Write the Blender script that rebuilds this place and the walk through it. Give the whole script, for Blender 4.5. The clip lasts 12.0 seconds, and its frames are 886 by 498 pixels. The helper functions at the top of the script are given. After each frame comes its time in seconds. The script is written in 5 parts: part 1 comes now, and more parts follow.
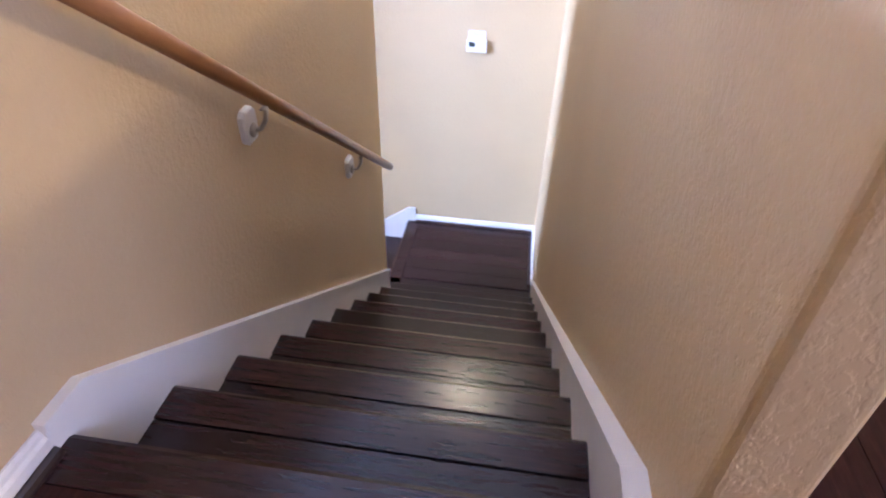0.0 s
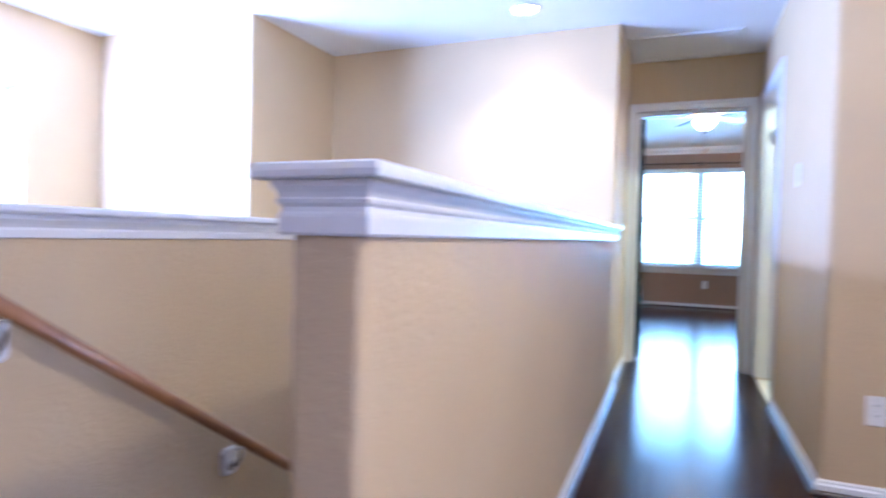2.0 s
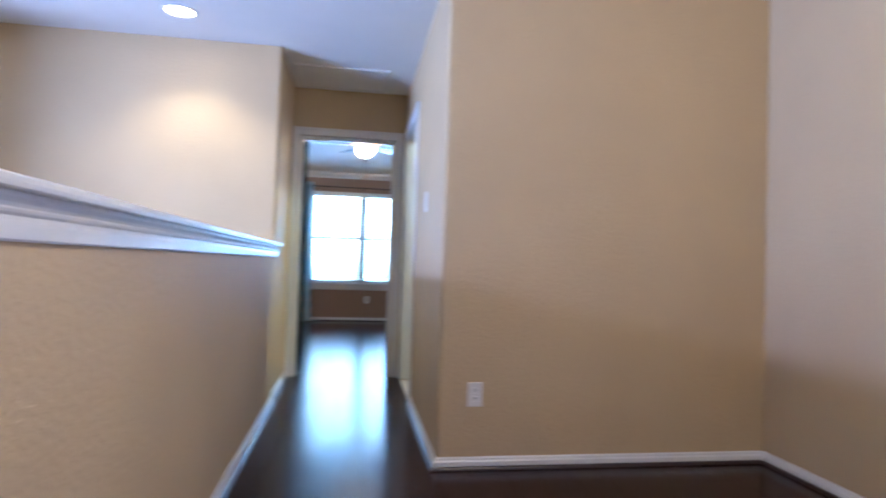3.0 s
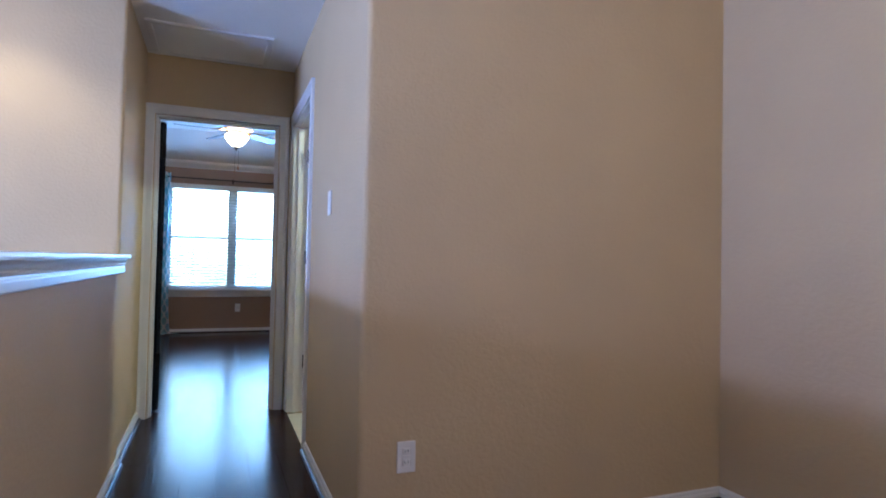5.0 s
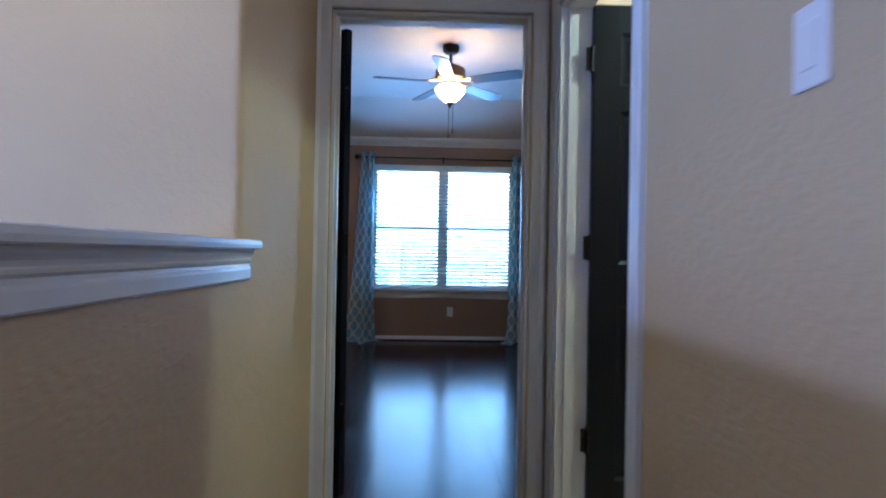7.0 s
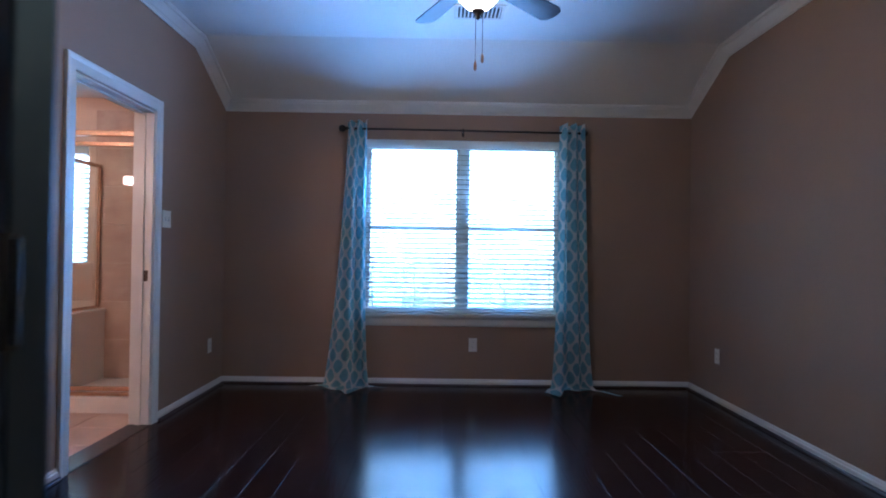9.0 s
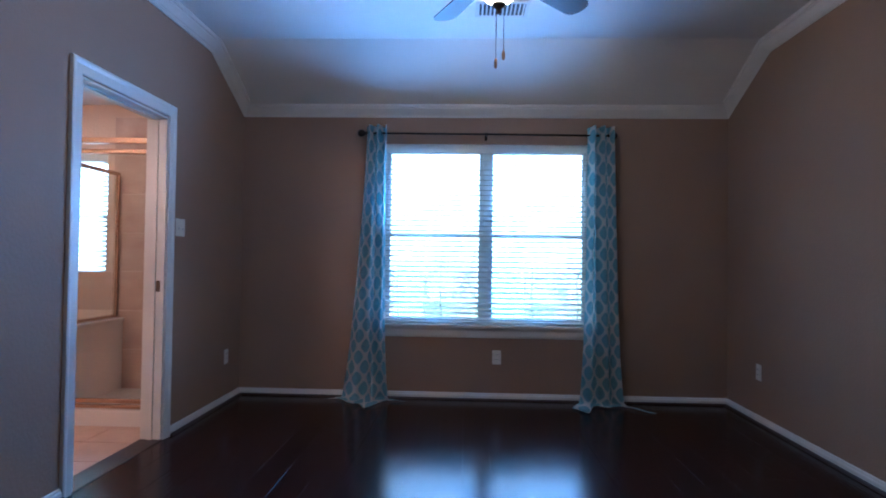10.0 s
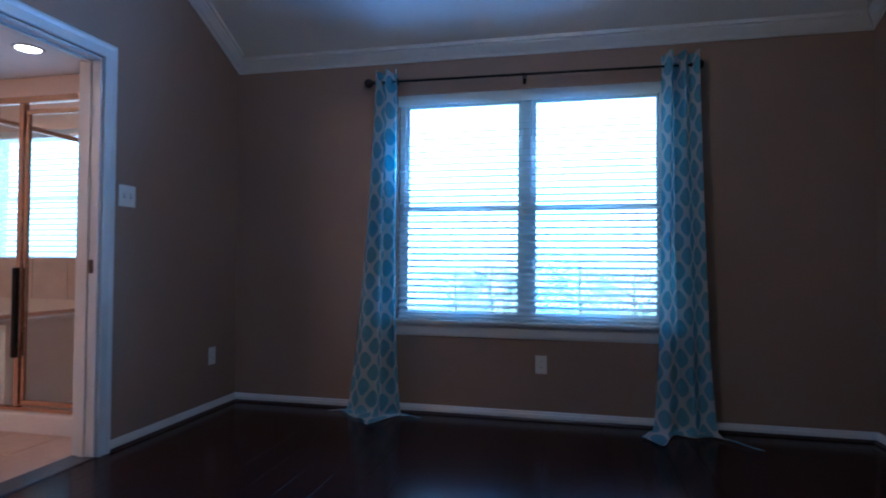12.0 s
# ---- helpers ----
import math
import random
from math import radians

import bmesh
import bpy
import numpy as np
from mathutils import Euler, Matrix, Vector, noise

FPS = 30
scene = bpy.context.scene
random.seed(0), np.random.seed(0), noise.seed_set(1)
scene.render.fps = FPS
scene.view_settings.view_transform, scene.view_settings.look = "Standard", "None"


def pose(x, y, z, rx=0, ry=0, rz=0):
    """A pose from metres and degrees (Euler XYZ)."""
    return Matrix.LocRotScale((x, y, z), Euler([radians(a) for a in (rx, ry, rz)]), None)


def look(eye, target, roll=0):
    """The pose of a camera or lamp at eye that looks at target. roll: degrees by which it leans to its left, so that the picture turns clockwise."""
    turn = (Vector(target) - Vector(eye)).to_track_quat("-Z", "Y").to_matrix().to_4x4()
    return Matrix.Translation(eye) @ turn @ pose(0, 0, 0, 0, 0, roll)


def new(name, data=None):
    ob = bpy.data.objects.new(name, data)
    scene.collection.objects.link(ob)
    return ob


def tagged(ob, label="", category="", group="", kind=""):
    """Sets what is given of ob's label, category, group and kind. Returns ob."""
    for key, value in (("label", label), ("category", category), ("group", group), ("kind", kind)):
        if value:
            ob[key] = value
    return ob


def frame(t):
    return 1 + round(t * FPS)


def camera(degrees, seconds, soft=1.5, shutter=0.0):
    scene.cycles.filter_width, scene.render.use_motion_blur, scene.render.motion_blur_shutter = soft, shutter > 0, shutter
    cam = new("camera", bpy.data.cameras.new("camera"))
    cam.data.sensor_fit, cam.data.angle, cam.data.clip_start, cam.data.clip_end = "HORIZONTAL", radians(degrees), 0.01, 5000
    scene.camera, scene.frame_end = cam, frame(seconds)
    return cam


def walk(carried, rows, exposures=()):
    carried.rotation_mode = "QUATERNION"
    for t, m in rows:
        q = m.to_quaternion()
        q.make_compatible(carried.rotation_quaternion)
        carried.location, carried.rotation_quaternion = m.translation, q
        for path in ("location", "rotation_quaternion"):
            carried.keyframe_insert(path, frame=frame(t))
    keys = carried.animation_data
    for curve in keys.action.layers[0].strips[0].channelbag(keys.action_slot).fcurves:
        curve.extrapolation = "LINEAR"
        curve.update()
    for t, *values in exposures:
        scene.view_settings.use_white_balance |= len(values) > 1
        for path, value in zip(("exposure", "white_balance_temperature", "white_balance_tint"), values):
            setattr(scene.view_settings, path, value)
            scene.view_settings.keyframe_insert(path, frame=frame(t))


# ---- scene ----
cam = camera(75.3, 12.0, soft=1.9, shutter=0.5)
PATH = [
    (0, (-0.424, 1.296, 0.87), (-0.632, 2.867, -0.349), 1.4),
    (0.5, (-0.307, 1.268, 0.882), (-0.787, 2.903, -0.165), 0.6),
    (1, (-0.157, 1.173, 0.943), (-0.983, 2.873, 0.288), 0.6),
    (1.3, (-0.049, 1.144, 0.968), (-0.942, 2.885, 0.552), 0.9),
    (1.5, (0.084, 1.102, 0.975), (-0.831, 2.863, 0.722), 1.3),
    (1.7, (0.185, 1.071, 0.979), (-0.726, 2.846, 0.839), 1.2),
    (1.9, (0.267, 1.063, 0.986), (-0.573, 2.877, 0.919), 1.1),
    (2, (0.316, 1.05, 0.995), (-0.448, 2.897, 0.951), 1.4),
    (2.5, (0.465, 1.056, 0.997), (0.172, 3.034, 1.028), 1.4),
    (3, (0.44, 1.02, 0.978), (0.745, 2.996, 1.032), 1.8),
    (3.5, (0.368, 1.036, 0.99), (1.069, 2.909, 1.051), 1.6),
    (5.3, (0.364, 1.907, 1.087), (1.097, 3.768, 1.13), 1.2),
    (5.5, (0.372, 2.049, 1.082), (0.972, 3.957, 1.111), 0.7),
    (6, (0.342, 2.572, 1.081), (0.681, 4.542, 1.1), 0.6),
    (6.5, (0.352, 3.138, 1.068), (0.45, 5.135, 1.081), 0.9),
    (7, (0.34, 3.679, 1.063), (0.407, 5.677, 1.077), 1.0),
    (7.5, (0.33, 4.215, 1.069), (0.353, 6.215, 1.083), 0.9),
    (9.3, (0.375, 5.773, 1.141), (0.386, 7.773, 1.166), 0.8),
    (9.5, (0.383, 5.8, 1.148), (0.381, 7.8, 1.18), 0.8),
    (10, (0.4, 5.844, 1.157), (0.322, 7.843, 1.194), 0.8),
    (10.5, (0.442, 5.968, 1.116), (0.295, 7.962, 1.158), 0.6),
    (11, (0.459, 6.322, 1.063), (0.171, 8.301, 1.1), 0.6),
    (11.5, (0.603, 6.663, 1.031), (0.225, 8.627, 1.07), 0.6),
    (12, (0.849, 6.922, 1.001), (0.417, 8.874, 1.046), 0.4),
]
EXPOSURES = [
    (0.0, 3.66, 5930, 16), (1.0, 3.44, 5520, 15), (2.0, 3.35, 4800, 12), (2.5, 2.86, 4900, 11), (3.0, 2.60, 5150, 10), (3.7, 2.38, 5050, 11),
    (5.3, 2.06, 5050, 12), (6.0, 1.86, 5020, 12), (7.5, 1.60, 4700, 10), (9.3, 2.07, 4580, 14), (10.5, 2.03, 4450, 12), (12.0, 1.60, 4120, 10),
]
walk(cam, [(t, look(eye, target, roll)) for t, eye, target, roll in PATH], EXPOSURES)

# ---- world and light ----
world = bpy.data.worlds.new("world")
scene.world = world
world.use_nodes = True
sky = world.node_tree.nodes.new("ShaderNodeTexSky")
sky.sky_type, sky.sun_disc = "NISHITA", False
sky.sun_elevation, sky.sun_rotation = radians(61), radians(206)
backg = world.node_tree.nodes["Background"]
backg.inputs[1].default_value = 0.15
world.node_tree.links.new(sky.outputs[0], backg.inputs[0])

sun = new("sun", bpy.data.lights.new("sun", "SUN"))
sun.data.energy, sun.data.angle, sun.data.color = 5.0, radians(0.6), (1.0, 0.95, 0.88)
sun.matrix_world = look((-3, -6, 12), (0, 0, 0))


def area_lamp(name, eye, target, width, height, watts, colour):
    lamp = new(name, bpy.data.lights.new(name, "AREA"))
    lamp.data.shape, lamp.data.size, lamp.data.size_y = "RECTANGLE", width, height
    lamp.data.energy, lamp.data.color = watts, colour
    lamp.matrix_world = look(eye, target)
    return lamp


def spot_lamp(name, eye, watts, colour, angle=120, blend=0.6, radius=0.05):
    lamp = new(name, bpy.data.lights.new(name, "SPOT"))
    lamp.data.energy, lamp.data.color, lamp.data.spot_size, lamp.data.spot_blend = watts, colour, radians(angle), blend
    lamp.data.shadow_soft_size = radius
    lamp.matrix_world = look(eye, (eye[0], eye[1] + 0.001, eye[2] - 1))
    return lamp


WW0, WW1, WWB, WWT = 1.70, 3.56, -1.20, 1.97   # stairwell window
DAY = (0.36, 0.63, 1.0)
WARM = (1.0, 0.72, 0.42)
for x in (0.145, 0.995):
    lamp = area_lamp("window_daylight_bedroom", (x, 10.555, 1.55), (x - 0.4, 9.555, 2.25), 0.72, 0.34, 2.3, DAY)
    lamp.data.spread = radians(100)
    lamp = area_lamp("window_daylight_blind", (x, 10.708, 1.35), (x - 1.2, 6, 1.35), 0.74, 1.40, 2.5, (0.17, 0.50, 1.0))
    lamp.data.spread = radians(100)
WWY = (WW0 + WW1) / 2
area_lamp("window_daylight_stairwell", (-3.83, WWY, 0.28), (0, WWY, 0.28), WW1 - WW0 - 0.06, 2.9, 53, (0.34, 0.53, 1.0))
area_lamp("window_daylight_top_light", (-3.825, WWY, 1.85), (0, WWY, 1.85), WW1 - WW0 - 0.06, 0.2, 31, (0.52, 0.57, 1.0))
area_lamp("window_daylight_bathroom", (-3.2, 10.632, 1.48), (-3.2, 6, 1.48), 1.0, 0.95, 1.2, (0.85, 0.92, 1.0))
# added lamp in an unseen loft window, to brighten the stair wall
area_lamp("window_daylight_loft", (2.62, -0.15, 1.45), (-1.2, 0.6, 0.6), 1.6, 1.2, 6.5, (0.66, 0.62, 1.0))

# ---- materials ----


def shader(name, rough=0.6, metal=0.0, spec=0.5):
    m = bpy.data.materials.new(name)
    m.use_nodes = True
    b = m.node_tree.nodes["Principled BSDF"]
    b.inputs["Roughness"].default_value, b.inputs["Metallic"].default_value = rough, metal
    b.inputs["Specular IOR Level"].default_value = spec
    return m, m.node_tree.nodes, m.node_tree.links, b


def coords(nodes, links, scale=(1, 1, 1), kind="Object"):
    tc, mp = nodes.new("ShaderNodeTexCoord"), nodes.new("ShaderNodeMapping")
    mp.inputs["Scale"].default_value = scale
    links.new(tc.outputs[kind], mp.inputs[0])
    return mp.outputs[0]


def noise_tex(nodes, links, vec, scale, detail=3.0, rough=0.5):
    n = nodes.new("ShaderNodeTexNoise")
    n.inputs["Scale"].default_value, n.inputs["Detail"].default_value, n.inputs["Roughness"].default_value = scale, detail, rough
    links.new(vec, n.inputs["Vector"])
    return n.outputs["Fac"]


def ramp(nodes, links, fac, stops):
    r = nodes.new("ShaderNodeValToRGB")
    while len(r.color_ramp.elements) < len(stops):
        r.color_ramp.elements.new(0.5)
    for e, (p, c) in zip(r.color_ramp.elements, stops):
        e.position, e.color = p, (*c, 1) if len(c) == 3 else c
    links.new(fac, r.inputs[0])
    return r.outputs[0]


def tint(c, k):
    return tuple(min(1.0, v * k) for v in c)


def bumped(nodes, links, b, fac, strength, distance):
    n = nodes.new("ShaderNodeBump")
    n.inputs["Strength"].default_value, n.inputs["Distance"].default_value = strength, distance
    links.new(fac, n.inputs["Height"])
    links.new(n.outputs[0], b.inputs["Normal"])


def plain(name, colour, rough=0.5, metal=0.0, vary=0.08, size=6.0, bump=0.0, bump_size=150.0, spec=0.5):
    """Paint, metal or plastic: two scales of tone and a fine relief."""
    m, n, l, b = shader(name, rough, metal, spec)
    v = coords(n, l)
    big = noise_tex(n, l, v, size)
    l.new(ramp(n, l, big, [(0.3, tint(colour, 1 - vary)), (0.7, tint(colour, 1 + vary))]), b.inputs["Base Color"])
    fine = noise_tex(n, l, v, size * 9, 2)
    rr = n.new("ShaderNodeMapRange")
    rr.inputs[3].default_value, rr.inputs[4].default_value = max(0.02, rough - 0.07), min(1, rough + 0.07)
    l.new(fine, rr.inputs[0])
    l.new(rr.outputs[0], b.inputs["Roughness"])
    if bump:
        bumped(n, l, b, noise_tex(n, l, v, bump_size, 2), bump, 0.002)
    return m


def wall_paint(name, colour, bump=0.32):
    """Eggshell paint on knock-down plaster: low splats with crisp rims over a fine orange peel, faint scuffs."""
    m, n, l, b = shader(name, 0.62, 0, 0.3)
    v = coords(n, l)
    l.new(ramp(n, l, noise_tex(n, l, v, 1.6, 4), [(0.3, tint(colour, 0.95)), (0.7, tint(colour, 1.04))]), b.inputs["Base Color"])
    splat = ramp(n, l, noise_tex(n, l, v, 55, 3, 0.6), [(0.44, (0, 0, 0)), (0.56, (1, 1, 1))])
    fine = noise_tex(n, l, v, 240, 2)
    mix = n.new("ShaderNodeMath")
    mix.operation = "MULTIPLY_ADD"
    l.new(fine, mix.inputs[0])
    mix.inputs[1].default_value = 0.35
    l.new(splat, mix.inputs[2])
    bumped(n, l, b, mix.outputs[0], bump, 0.0021)
    return m


def dark_planks(name="dark_hand_scraped_wood", across=False):
    """Espresso laminate: long grain, hand-scraped waves across it, a tone of its own for every plank."""
    m, n, l, b = shader(name, 0.3, 0, 0.36 if across else 0.12)
    info = n.new("ShaderNodeObjectInfo")
    tc = n.new("ShaderNodeTexCoord")
    off = n.new("ShaderNodeVectorMath")
    off.operation = "MULTIPLY_ADD"
    l.new(info.outputs["Random"], off.inputs[0])
    off.inputs[1].default_value = (7.0, 13.0, 0)
    l.new(tc.outputs["Object"], off.inputs[2])
    mp = n.new("ShaderNodeMapping")
    mp.inputs["Scale"].default_value = (1.1, 14, 14) if across else (14, 1.1, 14)
    l.new(off.outputs[0], mp.inputs[0])
    grain = noise_tex(n, l, mp.outputs[0], 6, 5, 0.65)
    base = ramp(n, l, grain, [(0.25, (0.011, 0.0044, 0.0042)), (0.55, (0.023, 0.0086, 0.0078)), (0.8, (0.040, 0.0156, 0.0126))])
    hsv = n.new("ShaderNodeHueSaturation")
    mr = n.new("ShaderNodeMapRange")
    mr.inputs[3].default_value, mr.inputs[4].default_value = 0.78, 1.22
    l.new(info.outputs["Random"], mr.inputs[0])
    l.new(mr.outputs[0], hsv.inputs["Value"])
    l.new(base, hsv.inputs["Color"])
    l.new(hsv.outputs[0], b.inputs["Base Color"])
    mp2 = n.new("ShaderNodeMapping")
    mp2.inputs["Scale"].default_value = (3.2, 9, 9) if across else (9, 3.2, 9)
    l.new(off.outputs[0], mp2.inputs[0])
    waves = n.new("ShaderNodeTexWave")
    waves.wave_type, waves.bands_direction = "BANDS", "Y" if across else "X"
    waves.inputs["Scale"].default_value, waves.inputs["Distortion"].default_value = 1.3, 8.0
    waves.inputs["Detail"].default_value, waves.inputs["Detail Scale"].default_value = 2.0, 0.7
    l.new(mp2.outputs[0], waves.inputs["Vector"])
    mix = n.new("ShaderNodeMath")
    mix.operation = "MULTIPLY_ADD"
    l.new(grain, mix.inputs[0])
    mix.inputs[1].default_value = 0.25
    l.new(waves.outputs["Fac"], mix.inputs[2])
    bumped(n, l, b, mix.outputs[0], 0.12, 0.0012)
    rr = n.new("ShaderNodeMapRange")
    rr.inputs[3].default_value, rr.inputs[4].default_value = (0.18, 0.29) if across else (0.14, 0.26)
    l.new(grain, rr.inputs[0])
    l.new(rr.outputs[0], b.inputs["Roughness"])
    return m


def oak(name, a, c, rough=0.35, along=(1, 12, 12)):
    m, n, l, b = shader(name, rough)
    g = noise_tex(n, l, coords(n, l, along), 5, 5, 0.6)
    l.new(ramp(n, l, g, [(0.3, a), (0.7, c)]), b.inputs["Base Color"])
    bumped(n, l, b, g, 0.15, 0.001)
    return m


def stone_tile(name, a, c, rough=0.35):
    m, n, l, b = shader(name, rough)
    info = n.new("ShaderNodeObjectInfo")
    tc = n.new("ShaderNodeTexCoord")
    off = n.new("ShaderNodeVectorMath")
    off.operation = "MULTIPLY_ADD"
    l.new(info.outputs["Random"], off.inputs[0])
    off.inputs[1].default_value = (5, 9, 3)
    l.new(tc.outputs["Object"], off.inputs[2])
    g = noise_tex(n, l, off.outputs[0], 5, 6, 0.6)
    l.new(ramp(n, l, g, [(0.3, a), (0.7, c)]), b.inputs["Base Color"])
    bumped(n, l, b, noise_tex(n, l, off.outputs[0], 60, 3), 0.15, 0.001)
    return m


def clear_glass(name, colour=(0.95, 1, 0.98), rough=0.0):
    m, n, l, b = shader(name, rough)
    b.inputs["Transmission Weight"].default_value, b.inputs["IOR"].default_value = 1.0, 1.45
    b.inputs["Base Color"].default_value = (*colour, 1)
    return m


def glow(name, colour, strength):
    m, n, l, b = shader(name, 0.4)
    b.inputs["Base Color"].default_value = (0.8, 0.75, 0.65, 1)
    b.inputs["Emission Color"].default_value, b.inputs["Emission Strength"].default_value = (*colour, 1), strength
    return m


def curtain_cloth(name):
    """White cotton printed with staggered teal ogee leaves; the print follows the cloth."""
    m, n, l, b = shader(name, 0.85, 0, 0.2)
    tc = n.new("ShaderNodeTexCoord")
    sep = n.new("ShaderNodeSeparateXYZ")
    l.new(tc.outputs["UV"], sep.inputs[0])

    def wave(socket, period, shift=0.0):
        k = n.new("ShaderNodeMath")
        k.operation = "MULTIPLY_ADD"
        l.new(socket, k.inputs[0])
        k.inputs[1].default_value, k.inputs[2].default_value = 2 * math.pi / period, shift
        c = n.new("ShaderNodeMath")
        c.operation = "COSINE"
        l.new(k.outputs[0], c.inputs[0])
        return c.outputs[0]

    add = n.new("ShaderNodeMath")
    add.operation = "ADD"
    l.new(wave(sep.outputs[0], 0.150), add.inputs[0])
    l.new(wave(sep.outputs[1], 0.172), add.inputs[1])
    ab = n.new("ShaderNodeMath")
    ab.operation = "ABSOLUTE"
    l.new(add.outputs[0], ab.inputs[0])
    v = coords(n, l, (1, 1, 1), "UV")
    teal = ramp(n, l, noise_tex(n, l, v, 30, 3), [(0.3, (0.33, 0.59, 0.68)), (0.7, (0.40, 0.65, 0.73))])
    mix = n.new("ShaderNodeMixRGB")
    l.new(ramp(n, l, ab.outputs[0], [(0.52, (0, 0, 0)), (0.62, (1, 1, 1))]), mix.inputs[0])
    mix.inputs[1].default_value = (0.90, 0.90, 0.89, 1)
    l.new(teal, mix.inputs[2])
    trans = n.new("ShaderNodeBsdfTranslucent")
    l.new(mix.outputs[0], trans.inputs[0])
    ms = n.new("ShaderNodeMixShader")
    ms.inputs[0].default_value = 0.5
    l.new(mix.outputs[0], b.inputs["Base Color"])
    l.new(b.outputs[0], ms.inputs[1])
    l.new(trans.outputs[0], ms.inputs[2])
    l.new(ms.outputs[0], n["Material Output"].inputs[0])
    bumped(n, l, b, noise_tex(n, l, v, 600, 1), 0.2, 0.0006)
    return m


def thin_vinyl(name):
    """White slats that let some daylight through."""
    m = plain(name, (0.80, 0.80, 0.78), 0.45, vary=0.03)
    n, l = m.node_tree.nodes, m.node_tree.links
    tr = n.new("ShaderNodeBsdfTranslucent")
    tr.inputs[0].default_value = (0.82, 0.84, 0.84, 1)
    ms = n.new("ShaderNodeMixShader")
    ms.inputs[0].default_value = 0.45
    l.new(n["Principled BSDF"].outputs[0], ms.inputs[1])
    l.new(tr.outputs[0], ms.inputs[2])
    l.new(ms.outputs[0], n["Material Output"].inputs[0])
    return m


def foliage(name):
    """Leaves that let half of the light through."""
    m, n, l, b = shader(name, 0.7, 0, 0.2)
    g = n.new("ShaderNodeNewGeometry")
    l.new(ramp(n, l, g.outputs["Random Per Island"], [(0.0, (0.12, 0.18, 0.13)), (1.0, (0.17, 0.24, 0.17))]), b.inputs["Base Color"])
    tr = n.new("ShaderNodeBsdfTranslucent")
    tr.inputs[0].default_value = (0.20, 0.30, 0.21, 1)
    ms = n.new("ShaderNodeMixShader")
    l.new(b.outputs[0], ms.inputs[1])
    l.new(tr.outputs[0], ms.inputs[2])
    l.new(ms.outputs[0], n["Material Output"].inputs[0])
    return m


M_HALL = wall_paint("hall_beige_paint", (0.51, 0.378, 0.212), 0.30)
M_BED = wall_paint("bedroom_taupe_paint", (0.29, 0.193, 0.134), 0.22)
M_BATH = wall_paint("bathroom_cream_paint", (0.70, 0.53, 0.41), 0.4)
M_CEIL = wall_paint("ceiling_white_paint", (0.74, 0.72, 0.69), 0.4)
M_TRIM = plain("white_trim_paint", (0.66, 0.64, 0.61), 0.32, vary=0.03, size=9)
M_WOOD = dark_planks()
M_TREAD = dark_planks("dark_hand_scraped_tread", True)
M_SUB = plain("dark_underlay", (0.012, 0.008, 0.007), 0.8)
M_SHOE = plain("dark_shoe_moulding", (0.022, 0.011, 0.009), 0.35)
M_RAIL = oak("honey_oak_handrail", (0.19, 0.080, 0.027), (0.32, 0.148, 0.055), 0.3, (12, 1, 1))
M_NICKEL = plain("brushed_nickel", (0.45, 0.42, 0.38), 0.32, 1.0, 0.05, 20)
M_PLASTIC = plain("white_plastic", (0.72, 0.69, 0.64), 0.35, vary=0.03)
M_SLOT = plain("dark_slot", (0.02, 0.02, 0.02), 0.6)
M_DOOR = plain("black_door_paint", (0.006, 0.007, 0.010), 0.42, vary=0.15, size=4, bump=0.1, spec=0.22)
M_BLACK = plain("oil_rubbed_bronze", (0.018, 0.014, 0.012), 0.38, 0.7, 0.1, 20)
M_BRONZE = plain("brown_bronze_metal", (0.10, 0.07, 0.05), 0.38, 0.8, 0.1, 20)
M_BRASS = plain("antique_brass", (0.42, 0.27, 0.10), 0.35, 1.0, 0.1, 20)
M_BLADE = oak("dark_walnut_blade", (0.025, 0.016, 0.014), (0.05, 0.03, 0.024), 0.35, (1.5, 14, 14))
M_SLAT = thin_vinyl("white_vinyl_slat")
M_VINYL = plain("white_window_vinyl", (0.74, 0.76, 0.78), 0.4, vary=0.03)
M_GLASS = clear_glass("window_glass")
M_SHGLASS = clear_glass("shower_glass", (0.93, 0.98, 0.95))
M_COPPER = plain("champagne_anodised_frame", (0.62, 0.42, 0.28), 0.25, 1.0, 0.05, 15)
M_CLOTH = curtain_cloth("teal_ogee_curtain_cloth")
M_FTILE = stone_tile("beige_floor_tile", (0.48, 0.31, 0.22), (0.62, 0.44, 0.33))
M_WTILE = stone_tile("travertine_wall_tile", (0.46, 0.29, 0.21), (0.60, 0.43, 0.33))
M_GROUT = plain("grout", (0.36, 0.30, 0.24), 0.85)
M_PAN = plain("white_acrylic", (0.74, 0.70, 0.66), 0.25, vary=0.02)
M_CTILE = stone_tile("cream_floor_tile", (0.62, 0.56, 0.44), (0.72, 0.66, 0.54))
M_LENS = glow("lit_lamp_lens", (1.0, 0.80, 0.55), 8)
M_BOWL = glow("lit_frosted_bowl", (1.0, 0.78, 0.50), 8)
M_BULB = glow("lit_vanity_bulb", (1.0, 0.74, 0.45), 12)
M_GRASS = plain("dry_grass", (0.20, 0.21, 0.12), 0.9, vary=0.2, size=0.5)
# brightness of the distance put into the backdrop as an even glow
M_BACKDROP_GLOW = glow("glowing_pale_blue_backdrop", (0.46, 0.78, 1.0), 0.80)
M_LEAF = foliage("leaves")
M_BARK = plain("bark", (0.14, 0.115, 0.09), 0.9, vary=0.3)
M_PAPER = plain("printed_label_paper", (0.72, 0.72, 0.70), 0.7)
M_GREY = plain("grey_print", (0.35, 0.36, 0.38), 0.7)
